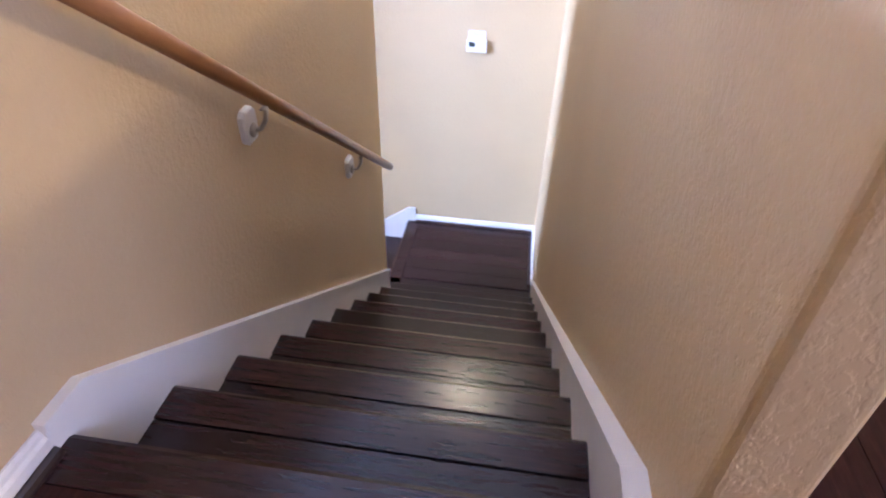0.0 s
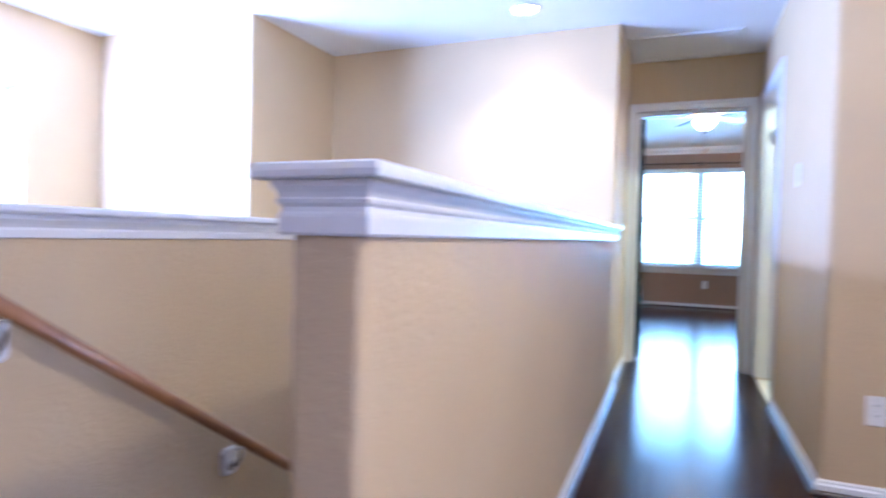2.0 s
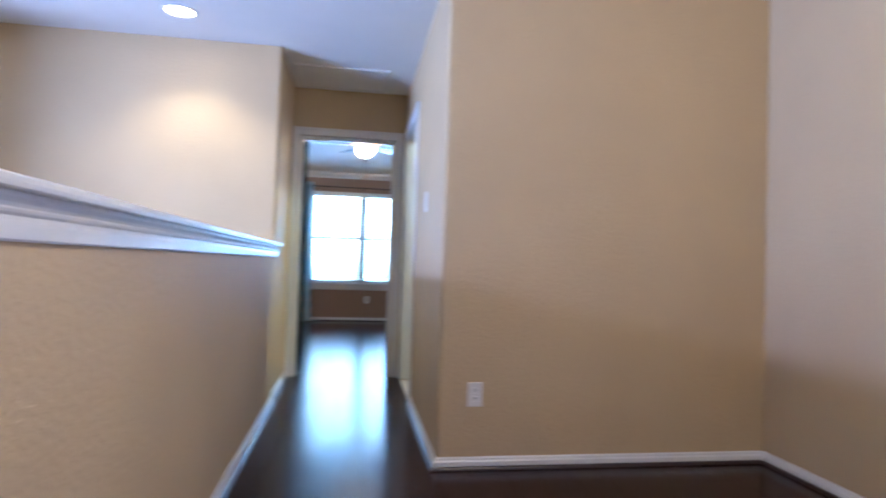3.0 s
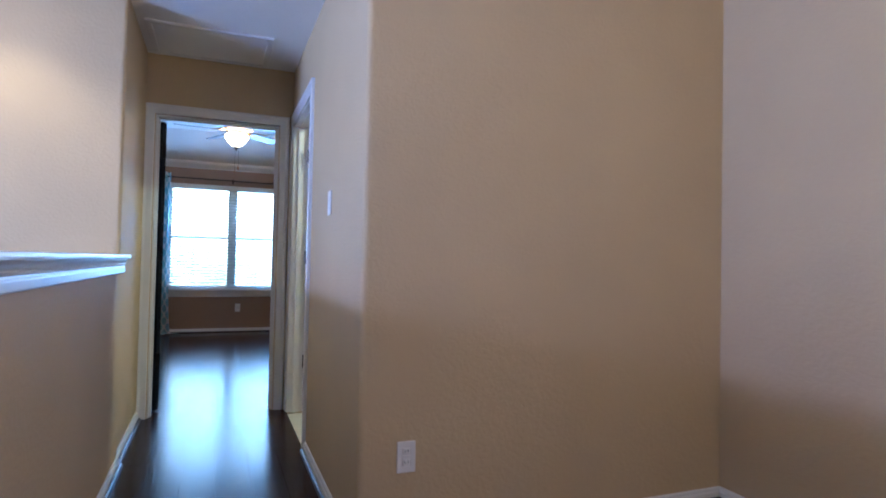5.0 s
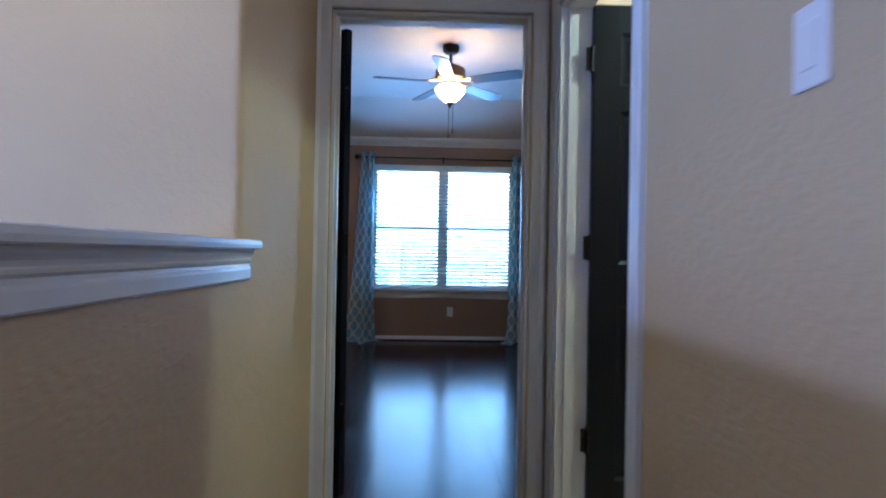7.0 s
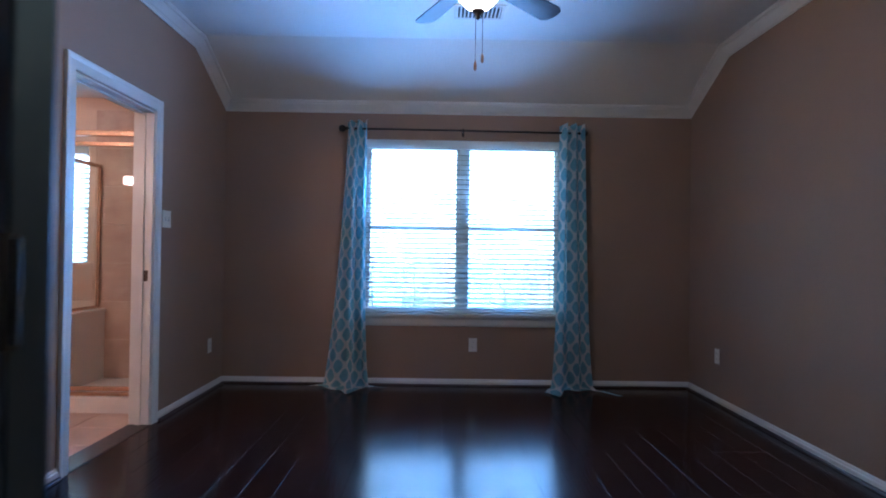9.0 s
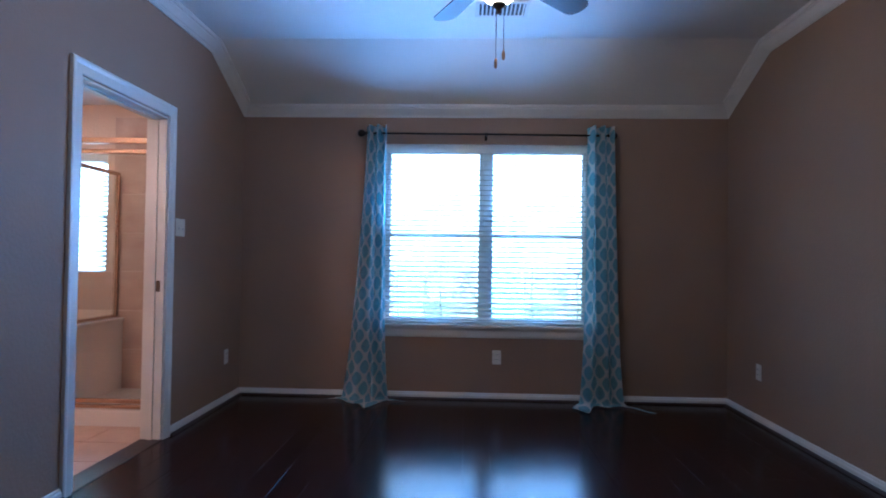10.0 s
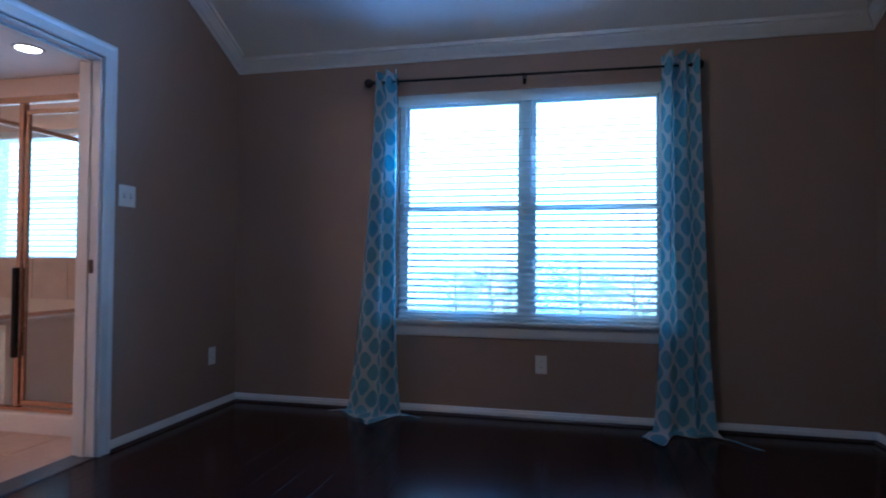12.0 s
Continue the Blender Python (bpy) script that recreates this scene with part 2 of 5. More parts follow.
M_TAN = plain("tan_picture", (0.42, 0.29, 0.18), 0.5, vary=0.2)
M_LCD = plain("grey_display", (0.05, 0.06, 0.055), 0.2)
M_AMBER = plain("amber_wood_pull", (0.35, 0.15, 0.05), 0.4)
M_HOUSE = plain("brick_house_wall", (0.30, 0.21, 0.17), 0.9, vary=0.2, size=8)
M_ROOF = plain("grey_roof", (0.12, 0.11, 0.11), 0.9, vary=0.2, size=3)

# ---- builders ----


def box(bm, x0, x1, y0, y1, z0, z1):
    v = [bm.verts.new((x, y, z)) for z in (z0, z1) for x, y in ((x0, y0), (x1, y0), (x1, y1), (x0, y1))]
    for f in ((3, 2, 1, 0), (4, 5, 6, 7), (0, 1, 5, 4), (1, 2, 6, 5), (2, 3, 7, 6), (3, 0, 4, 7)):
        bm.faces.new([v[i] for i in f])
    return v


def rbox(bm, x0, x1, y0, y1, z0, z1, r=0.004, seg=2):
    """A box with rounded edges."""
    v = box(bm, x0, x1, y0, y1, z0, z1)
    es = {e for q in v for e in q.link_edges}
    bmesh.ops.bevel(bm, geom=list(es), offset=r, segments=seg, affect="EDGES", profile=0.5)


def prism(bm, profile, fn):
    """Joins a closed 2D profile through a list of stations: fn(a, b, i) gives the place of a profile point at station i of fn.count."""
    rings = [[bm.verts.new(fn(a, b, i)) for a, b in profile] for i in range(fn.count)]
    k = len(profile)
    for r0, r1 in zip(rings, rings[1:]):
        for i in range(k):
            bm.faces.new((r0[i], r0[(i + 1) % k], r1[(i + 1) % k], r1[i]))
    bm.faces.new(rings[0][::-1])
    bm.faces.new(rings[-1])
    bmesh.ops.recalc_face_normals(bm, faces=bm.faces)


def sweep(bm, profile, stations):
    """Stations: (origin, direction of a, direction of b); the profile's points (a, b) are laid at each."""
    def fn(a, b, i):
        o, u, w = stations[i]
        return Vector(o) + a * Vector(u) + b * Vector(w)
    fn.count = len(stations)
    prism(bm, profile, fn)


def rounded(pts, radii, seg=5):
    """A closed outline whose corners are rounded where a radius is given."""
    out, k = [], len(pts)
    for i, p in enumerate(pts):
        r = radii.get(i, 0)
        if not r:
            out.append(p)
            continue
        p0, p1, p2 = Vector(pts[i - 1]), Vector(p), Vector(pts[(i + 1) % k])
        a, c = p1 + (p0 - p1).normalized() * r, p1 + (p2 - p1).normalized() * r
        for s in range(seg + 1):
            t = s / seg
            q = (1 - t) ** 2 * a + 2 * t * (1 - t) * p1 + t * t * c
            out.append((q.x, q.y))
    return out


def upright(bm, pts, z0, z1):
    sweep(bm, pts, [((0, 0, z0), (1, 0, 0), (0, 1, 0)), ((0, 0, z1), (1, 0, 0), (0, 1, 0))])


def lathe(bm, prof, centre, seg=24, axis="z"):
    """A turned body: prof holds (radius, height)."""
    rings = []
    for r, h in prof:
        ring = []
        for s in range(seg):
            a = 2 * math.pi * s / seg
            c, d = r * math.cos(a), r * math.sin(a)
            p = (c, d, h) if axis == "z" else ((h, c, d) if axis == "x" else (d, h, c))
            ring.append(bm.verts.new(Vector(centre) + Vector(p)))
        rings.append(ring)
    for r0, r1 in zip(rings, rings[1:]):
        for s in range(seg):
            bm.faces.new((r0[s], r0[(s + 1) % seg], r1[(s + 1) % seg], r1[s]))
    bm.faces.new(rings[0][::-1])
    bm.faces.new(rings[-1])
    bmesh.ops.recalc_face_normals(bm, faces=bm.faces)


def tube(bm, pts, r, seg=10):
    pts = [Vector(p) for p in pts]
    st = []
    for i, p in enumerate(pts):
        d = (pts[min(i + 1, len(pts) - 1)] - pts[max(i - 1, 0)]).normalized()
        u = d.cross(Vector((0.3, 0.2, 0.93))).normalized()
        st.append((p, u, d.cross(u)))
    rad = r if isinstance(r, (list, tuple)) else [r] * len(pts)
    prof = [(math.cos(2 * math.pi * s / seg), math.sin(2 * math.pi * s / seg)) for s in range(seg)]
    sweep(bm, prof, [(o, u * q, w * q) for (o, u, w), q in zip(st, rad)])


def mesh_of(name, bm, material, smooth=False):
    me = bpy.data.meshes.new(name)
    bm.to_mesh(me)
    bm.free()
    me.materials.append(material)
    if smooth:
        for p in me.polygons:
            p.use_smooth = True
    return me


def part(name, bm, material, parent, label="", smooth=False):
    ob = new(name, mesh_of(name, bm, material, smooth))
    ob.parent = parent
    if label:
        ob["label"] = label
    return ob


def thing(name, label, category, at=(0, 0, 0), group="", kind=""):
    ob = new(name)
    ob.location = at
    return tagged(ob, label, category, group, kind)


def solid(name, bm, material, label, category, group="", kind="", smooth=False):
    ob = new(name, mesh_of(name, bm, material, smooth))
    return tagged(ob, label, category, group, kind)


def structure(name, bm, material, label, category):
    return solid(name, bm, material, label, category, kind="structure")


def boxes(*dims):
    bm = bmesh.new()
    for d in dims:
        box(bm, *d)
    return bm


def pierced(u0, u1, v0, v1, z0, z1, a0, a1, b0, b1, along_y=False):
    """A wall from u0 to u1, v0 to v1 thick, with one opening a0 to a1 wide and b0 to b1 high."""
    bm = bmesh.new()
    sides = []
    for v in (v0, v1):
        rings = [[(u0, z0), (u1, z0), (u1, z1), (u0, z1)], [(a0, b0), (a1, b0), (a1, b1), (a0, b1)]]
        sides.append([[bm.verts.new((v, u, z) if along_y else (u, v, z)) for u, z in r] for r in rings])
    for i in range(4):
        j = (i + 1) % 4
        for outer, inner in sides:
            bm.faces.new((outer[i], outer[j], inner[j], inner[i]))
        for k in (0, 1):
            bm.faces.new((sides[0][k][i], sides[0][k][j], sides[1][k][j], sides[1][k][i]))
    bmesh.ops.recalc_face_normals(bm, faces=bm.faces)
    return bm


# ---- plan (metres) ----
CEIL = 2.445
LOW = -2.95
XW = -1.145          # stair side of the half wall on the open side
XP0, XP1 = -0.200, -0.084   # low wall between stair and hall, at its far end
SKEW = 0.0085        # the low wall runs this far out of square, per metre
XH = 0.858           # hall's long wall
PE = 1.686           # free end of that low wall
XHL, DL = -0.10, -0.040  # hall's short wall; edge of the bedroom doorway
YB = 5.07            # end wall of the stairwell
YL = 3.757           # loft wall
XL = 2.59            # loft side wall
YD0, YD1 = 6.0, 6.12  # wall with the bedroom door
BX0, BX1, BY1 = -1.495, 2.55, 10.64   # bedroom
BACK = -1.6
RISE, RUN, Y0 = 0.179, 0.2555, 1.797
STEPS = 10
LAND = -STEPS * RISE


def skewed(ob):
    """Turns a length of the low wall a little about its far end."""
    for v in ob.data.vertices:
        v.co.x += SKEW * (YB - v.co.y)
    return ob


# ---- walls ----
bm = boxes((XW - 0.12, XW, BACK, 1.872, LOW, CEIL), (XW - 0.12, XW, 1.872, 4.045, LOW, 0.972))
structure("wall_west_stair", bm, M_HALL, "beige knock-down plaster wall beside the stair, half height further on", "wall")
bm = bmesh.new()
upright(bm, rounded([(XP0, PE), (XP1, PE), (XP1, YB), (XP0, YB)], {0: 0.019, 1: 0.019}), -2.0, 0.994)
skewed(structure("wall_low_hall", bm, M_HALL, "beige plaster low wall between the stair and the hall", "wall"))
bm = bmesh.new()
upright(bm, rounded([(-2.47, YB), (XHL, YB), (XHL, YD0), (XHL - 0.12, YD0), (XHL - 0.12, YB + 0.12), (-2.47, YB + 0.12)], {1: 0.022}), LOW, CEIL)
structure("wall_north_stair", bm, M_HALL, "beige plaster wall at the foot of the stairwell", "wall")
bm = bmesh.new()
upright(bm, rounded([(-2.35, YB), (-2.47, YB), (-2.47, 4.22), (-3.8, 4.22), (-3.8, 4.1), (-2.35, 4.1)], {5: 0.022}), LOW, CEIL)
structure("wall_return_stair", bm, M_HALL, "beige plaster wall turning beside the open stairwell", "wall")
bm = pierced(BACK, 4.22, -3.92, -3.8, LOW, CEIL, WW0, WW1, WWB, WWT, True)
structure("wall_west_outer", bm, M_HALL, "beige plaster outer wall with a bright window", "wall")
bm = boxes((-3.92, XL + 0.12, BACK - 0.12, BACK, LOW, CEIL))
structure("wall_south", bm, M_HALL, "plain beige plaster wall behind the stair head", "wall")
# opening for an unseen window, added to let the extra loft daylight in
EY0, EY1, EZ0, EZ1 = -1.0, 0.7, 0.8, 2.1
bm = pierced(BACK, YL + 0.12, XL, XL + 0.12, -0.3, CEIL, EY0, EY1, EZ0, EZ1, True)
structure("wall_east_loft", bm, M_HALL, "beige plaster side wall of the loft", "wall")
SD0, SD1 = 5.09, 5.892
bm = bmesh.new()
upright(bm, rounded([(XH, YL), (XL, YL), (XL, YL + 0.12), (XH + 0.12, YL + 0.12), (XH + 0.12, SD0), (XH, SD0)], {0: 0.024}), -0.3, CEIL)
box(bm, XH, XH + 0.12, SD1, YD0, -0.3, CEIL)
box(bm, XH, XH + 0.12, SD0, SD1, 2.045, CEIL)
structure("wall_hall_east", bm, M_HALL, "beige plaster hall wall with a doorway and a rounded corner", "wall")
bm = boxes((-1.615, DL, YD0, YD1, -0.3, 2.9), (0.762, 2.67, YD0, YD1, -0.3, 2.9), (DL, 0.762, YD0, YD1, 2.045, 2.9))
ob = structure("wall_bedroom_south", bm, M_BED, "taupe plaster bedroom wall with the entry doorway", "wall")
bm = boxes((XHL, DL, YD0 - 0.006, YD0 - 0.001, 0, CEIL), (0.762, XH, YD0 - 0.006, YD0 - 0.001, 0, CEIL), (DL, 0.762, YD0 - 0.006, YD0 - 0.001, 2.045, CEIL))
structure("wall_hall_end", bm, M_HALL, "beige painted face over the bedroom doorway", "wall")
BD0, BD1 = 8.575, 9.40
bm = boxes((BX0 - 0.12, BX0, YD1, BD0, -0.3, 2.9), (BX0 - 0.12, BX0, BD1, BY1, -0.3, 2.9), (BX0 - 0.12, BX0, BD0, BD1, 2.045, 2.9))
structure("wall_bedroom_west", bm, M_BED, "taupe plaster bedroom wall with the bathroom doorway", "wall")
bm = boxes((BX1, BX1 + 0.12, YD1, BY1, -0.3, 2.9))
structure("wall_bedroom_east", bm, M_BED, "taupe plaster bedroom side wall", "wall")
WX0, WX1, WZ0, WZ1 = -0.30, 1.44, 0.60, 2.125
bm = pierced(BX0 - 0.12, BX1 + 0.12, BY1, BY1 + 0.15, -0.3, 2.9, WX0, WX1, WZ0, WZ1)
structure("wall_bedroom_north", bm, M_BED, "taupe plaster bedroom wall with a wide window", "wall")

# bathroom shell
TX0 = -4.3
VX0, VX1, VZ0, VZ1 = -3.74, -2.67, 0.96, 2.02
bm = pierced(TX0, BX0 - 0.121, BY1, BY1 + 0.15, -0.3, 2.9, VX0, VX1, VZ0, VZ1)
structure("wall_bath_north", bm, M_BATH, "cream plaster bathroom wall with a window", "wall")
bm = boxes((TX0 - 0.12, TX0, 6.7, BY1 + 0.15, -0.3, 2.9), (TX0, BX0 - 0.12, 6.7, 6.82, -0.3, 2.9))
structure("wall_bath_west", bm, M_BATH, "cream plaster bathroom walls", "wall")
bm = boxes((BX0 - 0.126, BX0 - 0.122, 6.82, BD0, 0, CEIL), (BX0 - 0.126, BX0 - 0.122, BD1, 9.66, 0, CEIL), (BX0 - 0.126, BX0 - 0.122, BD0, BD1, 2.045, CEIL))
structure("wall_bath_east", bm, M_BATH, "cream painted bathroom side of the doorway wall", "wall")
# side room shell
bm = boxes((2.47, 2.59, YL + 0.12, YD0, -0.3, CEIL), (XH + 0.124, 2.47, YD0 - 0.006, YD0 - 0.001, 0, CEIL))
structure("wall_side_room", bm, M_BATH, "cream plaster walls of the side room", "wall")

# ---- ceilings ----
bm = boxes((-3.92, XL + 0.12, BACK - 0.12, YD0, CEIL, CEIL + 0.12))
structure("ceiling_hall", bm, M_CEIL, "white plaster ceiling over stair, hall and loft", "ceiling")
CZ, CY = 2.765, 9.99
bm = bmesh.new()
sweep(bm, [(YD1, CZ), (CY, CZ), (BY1, CEIL), (BY1, CEIL + 0.12), (CY + 0.02, CZ + 0.12), (YD1, CZ + 0.12)],
      [((BX0, 0, 0), (0, 1, 0), (0, 0, 1)), ((BX1, 0, 0), (0, 1, 0), (0, 0, 1))])
structure("ceiling_bedroom", bm, M_CEIL, "white plaster ceiling sloping down to the window wall", "ceiling")
bm = boxes((TX0, BX0 - 0.12, 6.82, BY1, CEIL, CEIL + 0.12))
structure("ceiling_bathroom", bm, M_CEIL, "white plaster bathroom ceiling", "ceiling")

# ---- floors ----
bm = boxes((XW, XP0, BACK, Y0 - 0.03, -0.3, -0.012), (XP0, XP1, BACK, PE, -0.3, -0.012), (XP1, XL, BACK, YL, -0.3, -0.012), (XP1, XH, YL, YB, -0.3, -0.012), (XHL, XH, YB, YD0, -0.3, -0.012), (DL, 0.762, YD0, YD1, -0.3, -0.012))
floor_hall = structure("floor_hall", bm, M_SUB, "dark hand-scraped wood plank floor of hall and loft", "floor")
bm = boxes((BX0, BX1, YD1, BY1, -0.3, -0.012))
floor_bed = structure("floor_bedroom", bm, M_SUB, "dark hand-scraped wood plank floor of the bedroom", "floor")
bm = boxes((TX0, BX0, 6.82, BY1, -0.3, -0.016))
floor_bath = structure("floor_bathroom", bm, M_GROUT, "beige tiled bathroom floor", "floor")
bm = boxes((XH, 2.47, YL + 0.12, YD0, -0.3, -0.010))
floor_side = structure("floor_side_room", bm, M_CTILE, "cream tiled floor of the side room", "floor")
bm = boxes((-3.8, -0.2, BACK, YB, LOW - 0.15, LOW))
structure("floor_lower", bm, M_WOOD, "dark wood floor of the storey below", "floor")
bm = boxes((-400, 400, -300, 500, LOW - 0.45, LOW - 0.2))
structure("ground", bm, M_GRASS, "green lawn and land reaching the horizon", "ground")

# ---- trim ----
BASE = [(0, 0.012), (0.015, 0.012), (0.015, 0.036), (0.010, 0.043), (0.009, 0.051), (0.004, 0.057), (0, 0.057)]
SHOE = [(0, 0), (0.016, 0), (0.015, 0.007), (0.011, 0.013), (0.004, 0.016), (0, 0.016)]


def baseboard(name, a, b, out, z=0.0, mitre=(0, 0)):
    """White skirting with a dark quarter-round at its foot, from a to b; out is the way into the room."""
    d = Vector((b[0] - a[0], b[1] - a[1], 0)).normalized()
    o = Vector((*out, 0))
    ob = None
    for prof, mat, off, nm in ((BASE, M_TRIM, 0.0, name), (SHOE, M_SHOE, 0.016, "shoe_moulding")):
        bm = bmesh.new()
        sweep(bm, [(p + off, q) for p, q in prof], [((a[0], a[1], z), o - d * mitre[0], (0, 0, 1)), ((b[0], b[1], z), o + d * mitre[1], (0, 0, 1))])
        if ob is None:
            ob = structure(nm, bm, mat, "white painted baseboard with dark quarter-round", "baseboard")
        else:
            part(nm, bm, mat, ob, "dark wood quarter-round")
    return ob


for ob in (baseboard("baseboard_low_wall", (XP1, PE), (XP1, YB), (1, 0), mitre=(1, 0)), baseboard("baseboard_low_wall_end", (XP0, PE), (XP1, PE), (0, -1), mitre=(0, 1))):
    for piece in [ob] + list(ob.children):
        skewed(piece)
baseboard("baseboard_hall_west", (XHL, YB + 0.004), (XHL, YD0 - 0.03), (1, 0))
baseboard("baseboard_hall_east", (XH, YL), (XH, 5.015), (-1, 0), mitre=(1, 0))
baseboard("baseboard_loft_north", (XH, YL), (XL, YL), (0, -1), mitre=(1, -1))
baseboard("baseboard_loft_east", (XL, BACK), (XL, YL), (-1, 0), mitre=(0, -1))
baseboard("baseboard_stair_head", (XW, BACK), (XW, 1.755), (1, 0))
baseboard("baseboard_landing_north", (-1.15, YB), (XP0, YB), (0, -1), LAND, mitre=(0, -1))
baseboard("baseboard_landing_east", (XP0, 4.405), (XP0, YB), (-1, 0), LAND, mitre=(0, -1))
baseboard("baseboard_bed_north", (BX0, BY1), (BX1, BY1), (0, -1), mitre=(-1, -1))
baseboard("baseboard_bed_west_a", (BX0, BD1 + 0.08), (BX0, BY1), (1, 0), mitre=(0, -1))
baseboard("baseboard_bed_west_b", (BX0, YD1), (BX0, BD0 - 0.08), (1, 0))
baseboard("baseboard_bed_east", (BX1, YD1), (BX1, BY1), (-1, 0), mitre=(0, -1))
baseboard("baseboard_bed_south", (0.85, YD1), (BX1, YD1), (0, 1))

# crown moulding of the bedroom: level on the window wall, following the slope on the side walls
CROWN = [(0, 0), (0.010, 0), (0.010, 0.012), (0.016, 0.014), (0.018, 0.020), (0.026, 0.024), (0.036, 0.038), (0.052, 0.058), (0.056, 0.060), (0.056, 0.070), (0.072, 0.073), (0.074, 0.094), (0, 0.094)]
bm = bmesh.new()
sweep(bm, CROWN, [((BX0, BY1, CEIL - 0.098), (1, -1, 0), (0, 0, 1)), ((BX1, BY1, CEIL - 0.098), (-1, -1, 0), (0, 0, 1))])
structure("trim_crown_north", bm, M_TRIM, "white painted crown moulding over the window wall", "moulding")
for nm, x, s in (("trim_crown_west", BX0, 1), ("trim_crown_east", BX1, -1)):
    bm = bmesh.new()
    sl = Vector((0, CY - BY1, CZ - CEIL)).normalized()
    nrm = Vector((0, sl.z, -sl.y))
    nrm = nrm if nrm.z > 0 else -nrm
    up2 = (nrm + Vector((0, 0, 1))).normalized() / max(0.5, (nrm + Vector((0, 0, 1))).normalized().z)
    sweep(bm, CROWN, [((x, BY1, CEIL - 0.098 * 1.0), (s, -1, 0.49), Vector((0, 0, 1))),
                      ((x, CY, CZ - 0.1), (s, 0, 0), up2), ((x, YD1, CZ - 0.1), (s, 0, 0), (0, 0, 1))])
    structure(nm, bm, M_TRIM, "white painted crown moulding rising with the ceiling slope", "moulding")

# caps of the low walls: board, cove and bead
CAP = [(0, 0), (0.008, 0), (0.011, 0.004), (0.011, 0.026), (0.010, 0.030), (0.008, 0.033), (0.007, 0.040), (0.012, 0.045), (0.013, 0.050), (0.011, 0.053),
       (0.013, 0.060), (0.018, 0.068), (0.020, 0.077), (0.034, 0.077), (0.037, 0.080), (0.038, 0.088), (0.036, 0.097), (0.032, 0.100), (0, 0.100)]


def cap(name, x0, x1, y0, y1, z, label, ends=(True, False)):
    """A moulded cap round a low wall's top: both sides and the free end."""
    bm = bmesh.new()
    st = [((x0, y1, z), (-1, 0, 0), (0, 0, 1)), ((x0, y0, z), (-1, -1 if ends[0] else 0, 0), (0, 0, 1)),
          ((x1, y0, z), (1, -1 if ends[0] else 0, 0), (0, 0, 1)), ((x1, y1, z), (1, 0, 0), (0, 0, 1))]
    if ends[1]:
        st[0] = ((x0, y1, z), (-1, 1, 0), (0, 0, 1))
        st[3] = ((x1, y1, z), (1, 1, 0), (0, 0, 1))
        st.append(st[0])
    sweep(bm, [(a, 0.94 * b) for a, b in CAP], st)
    box(bm, x0 + 0.001, x1 - 0.001, y0 + 0.001, y1 - 0.001, z + 0.001, z + 0.0935)
    return structure(name, bm, M_TRIM, label, "moulding")


skewed(cap("trim_cap_low_wall", XP0, XP1, PE, YB - 0.001, 0.992, "white painted moulded cap of the low wall"))
# stool and apron of the stairwell opening
SILL = [(0, 0), (0.010, 0.002), (0.012, 0.020), (0.009, 0.026), (0.014, 0.034), (0.024, 0.046), (0.026, 0.058), (0.046, 0.060), (0.050, 0.065), (0.050, 0.076), (0.046, 0.081), (0, 0.081)]
bm = bmesh.new()
sweep(bm, SILL, [((XW, 1.872, 0.966), (1, -0.6, 0), (0, 0, 1)), ((XW, 4.045, 0.966), (1, 1, 0), (0, 0, 1)), ((XW - 0.12, 4.045, 0.966), (-1, 1, 0), (0, 0, 1)), ((XW - 0.12, 1.872, 0.966), (-1, 0, 0), (0, 0, 1))])
box(bm, XW - 0.119, XW - 0.001, 1.873, 4.044, 0.973, 1.0465)
structure("trim_sill_stairwell", bm, M_TRIM, "white painted moulded sill of the half wall beside the stair", "moulding")

# door casings
CASE = [(0, 0), (0.010, 0), (0.013, 0.003), (0.014, 0.012), (0.014, 0.046), (0.017, 0.054), (0.019, 0.060), (0.019, 0.071), (0.016, 0.076), (0, 0.076)]


def casing(parent, plane, face, out, lo, hi, top, width=0.076):
    """Three mitred lengths of casing round an opening. plane 'y': the wall's face is y = face and the opening runs in x; 'x' likewise."""
    def p(u, z):
        return (u, face, z) if plane == "y" else (face, u, z)
    o = Vector((0, out, 0)) if plane == "y" else Vector((out, 0, 0))
    e = Vector((1, 0, 0)) if plane == "y" else Vector((0, 1, 0))
    up = Vector((0, 0, 1))
    r = 0.006
    for st in ([(p(lo - r, 0), o, -e), (p(lo - r, top + r), o, up - e)], [(p(lo - r, top + r), o, up - e), (p(hi + r, top + r), o, up + e)],
               [(p(hi + r, 0), o, e), (p(hi + r, top + r), o, up + e)]):
        bm = bmesh.new()
        k = width / 0.076
        sweep(bm, [(a, b * k) for a, b in CASE], st)
        part("casing", bm, M_TRIM, parent)


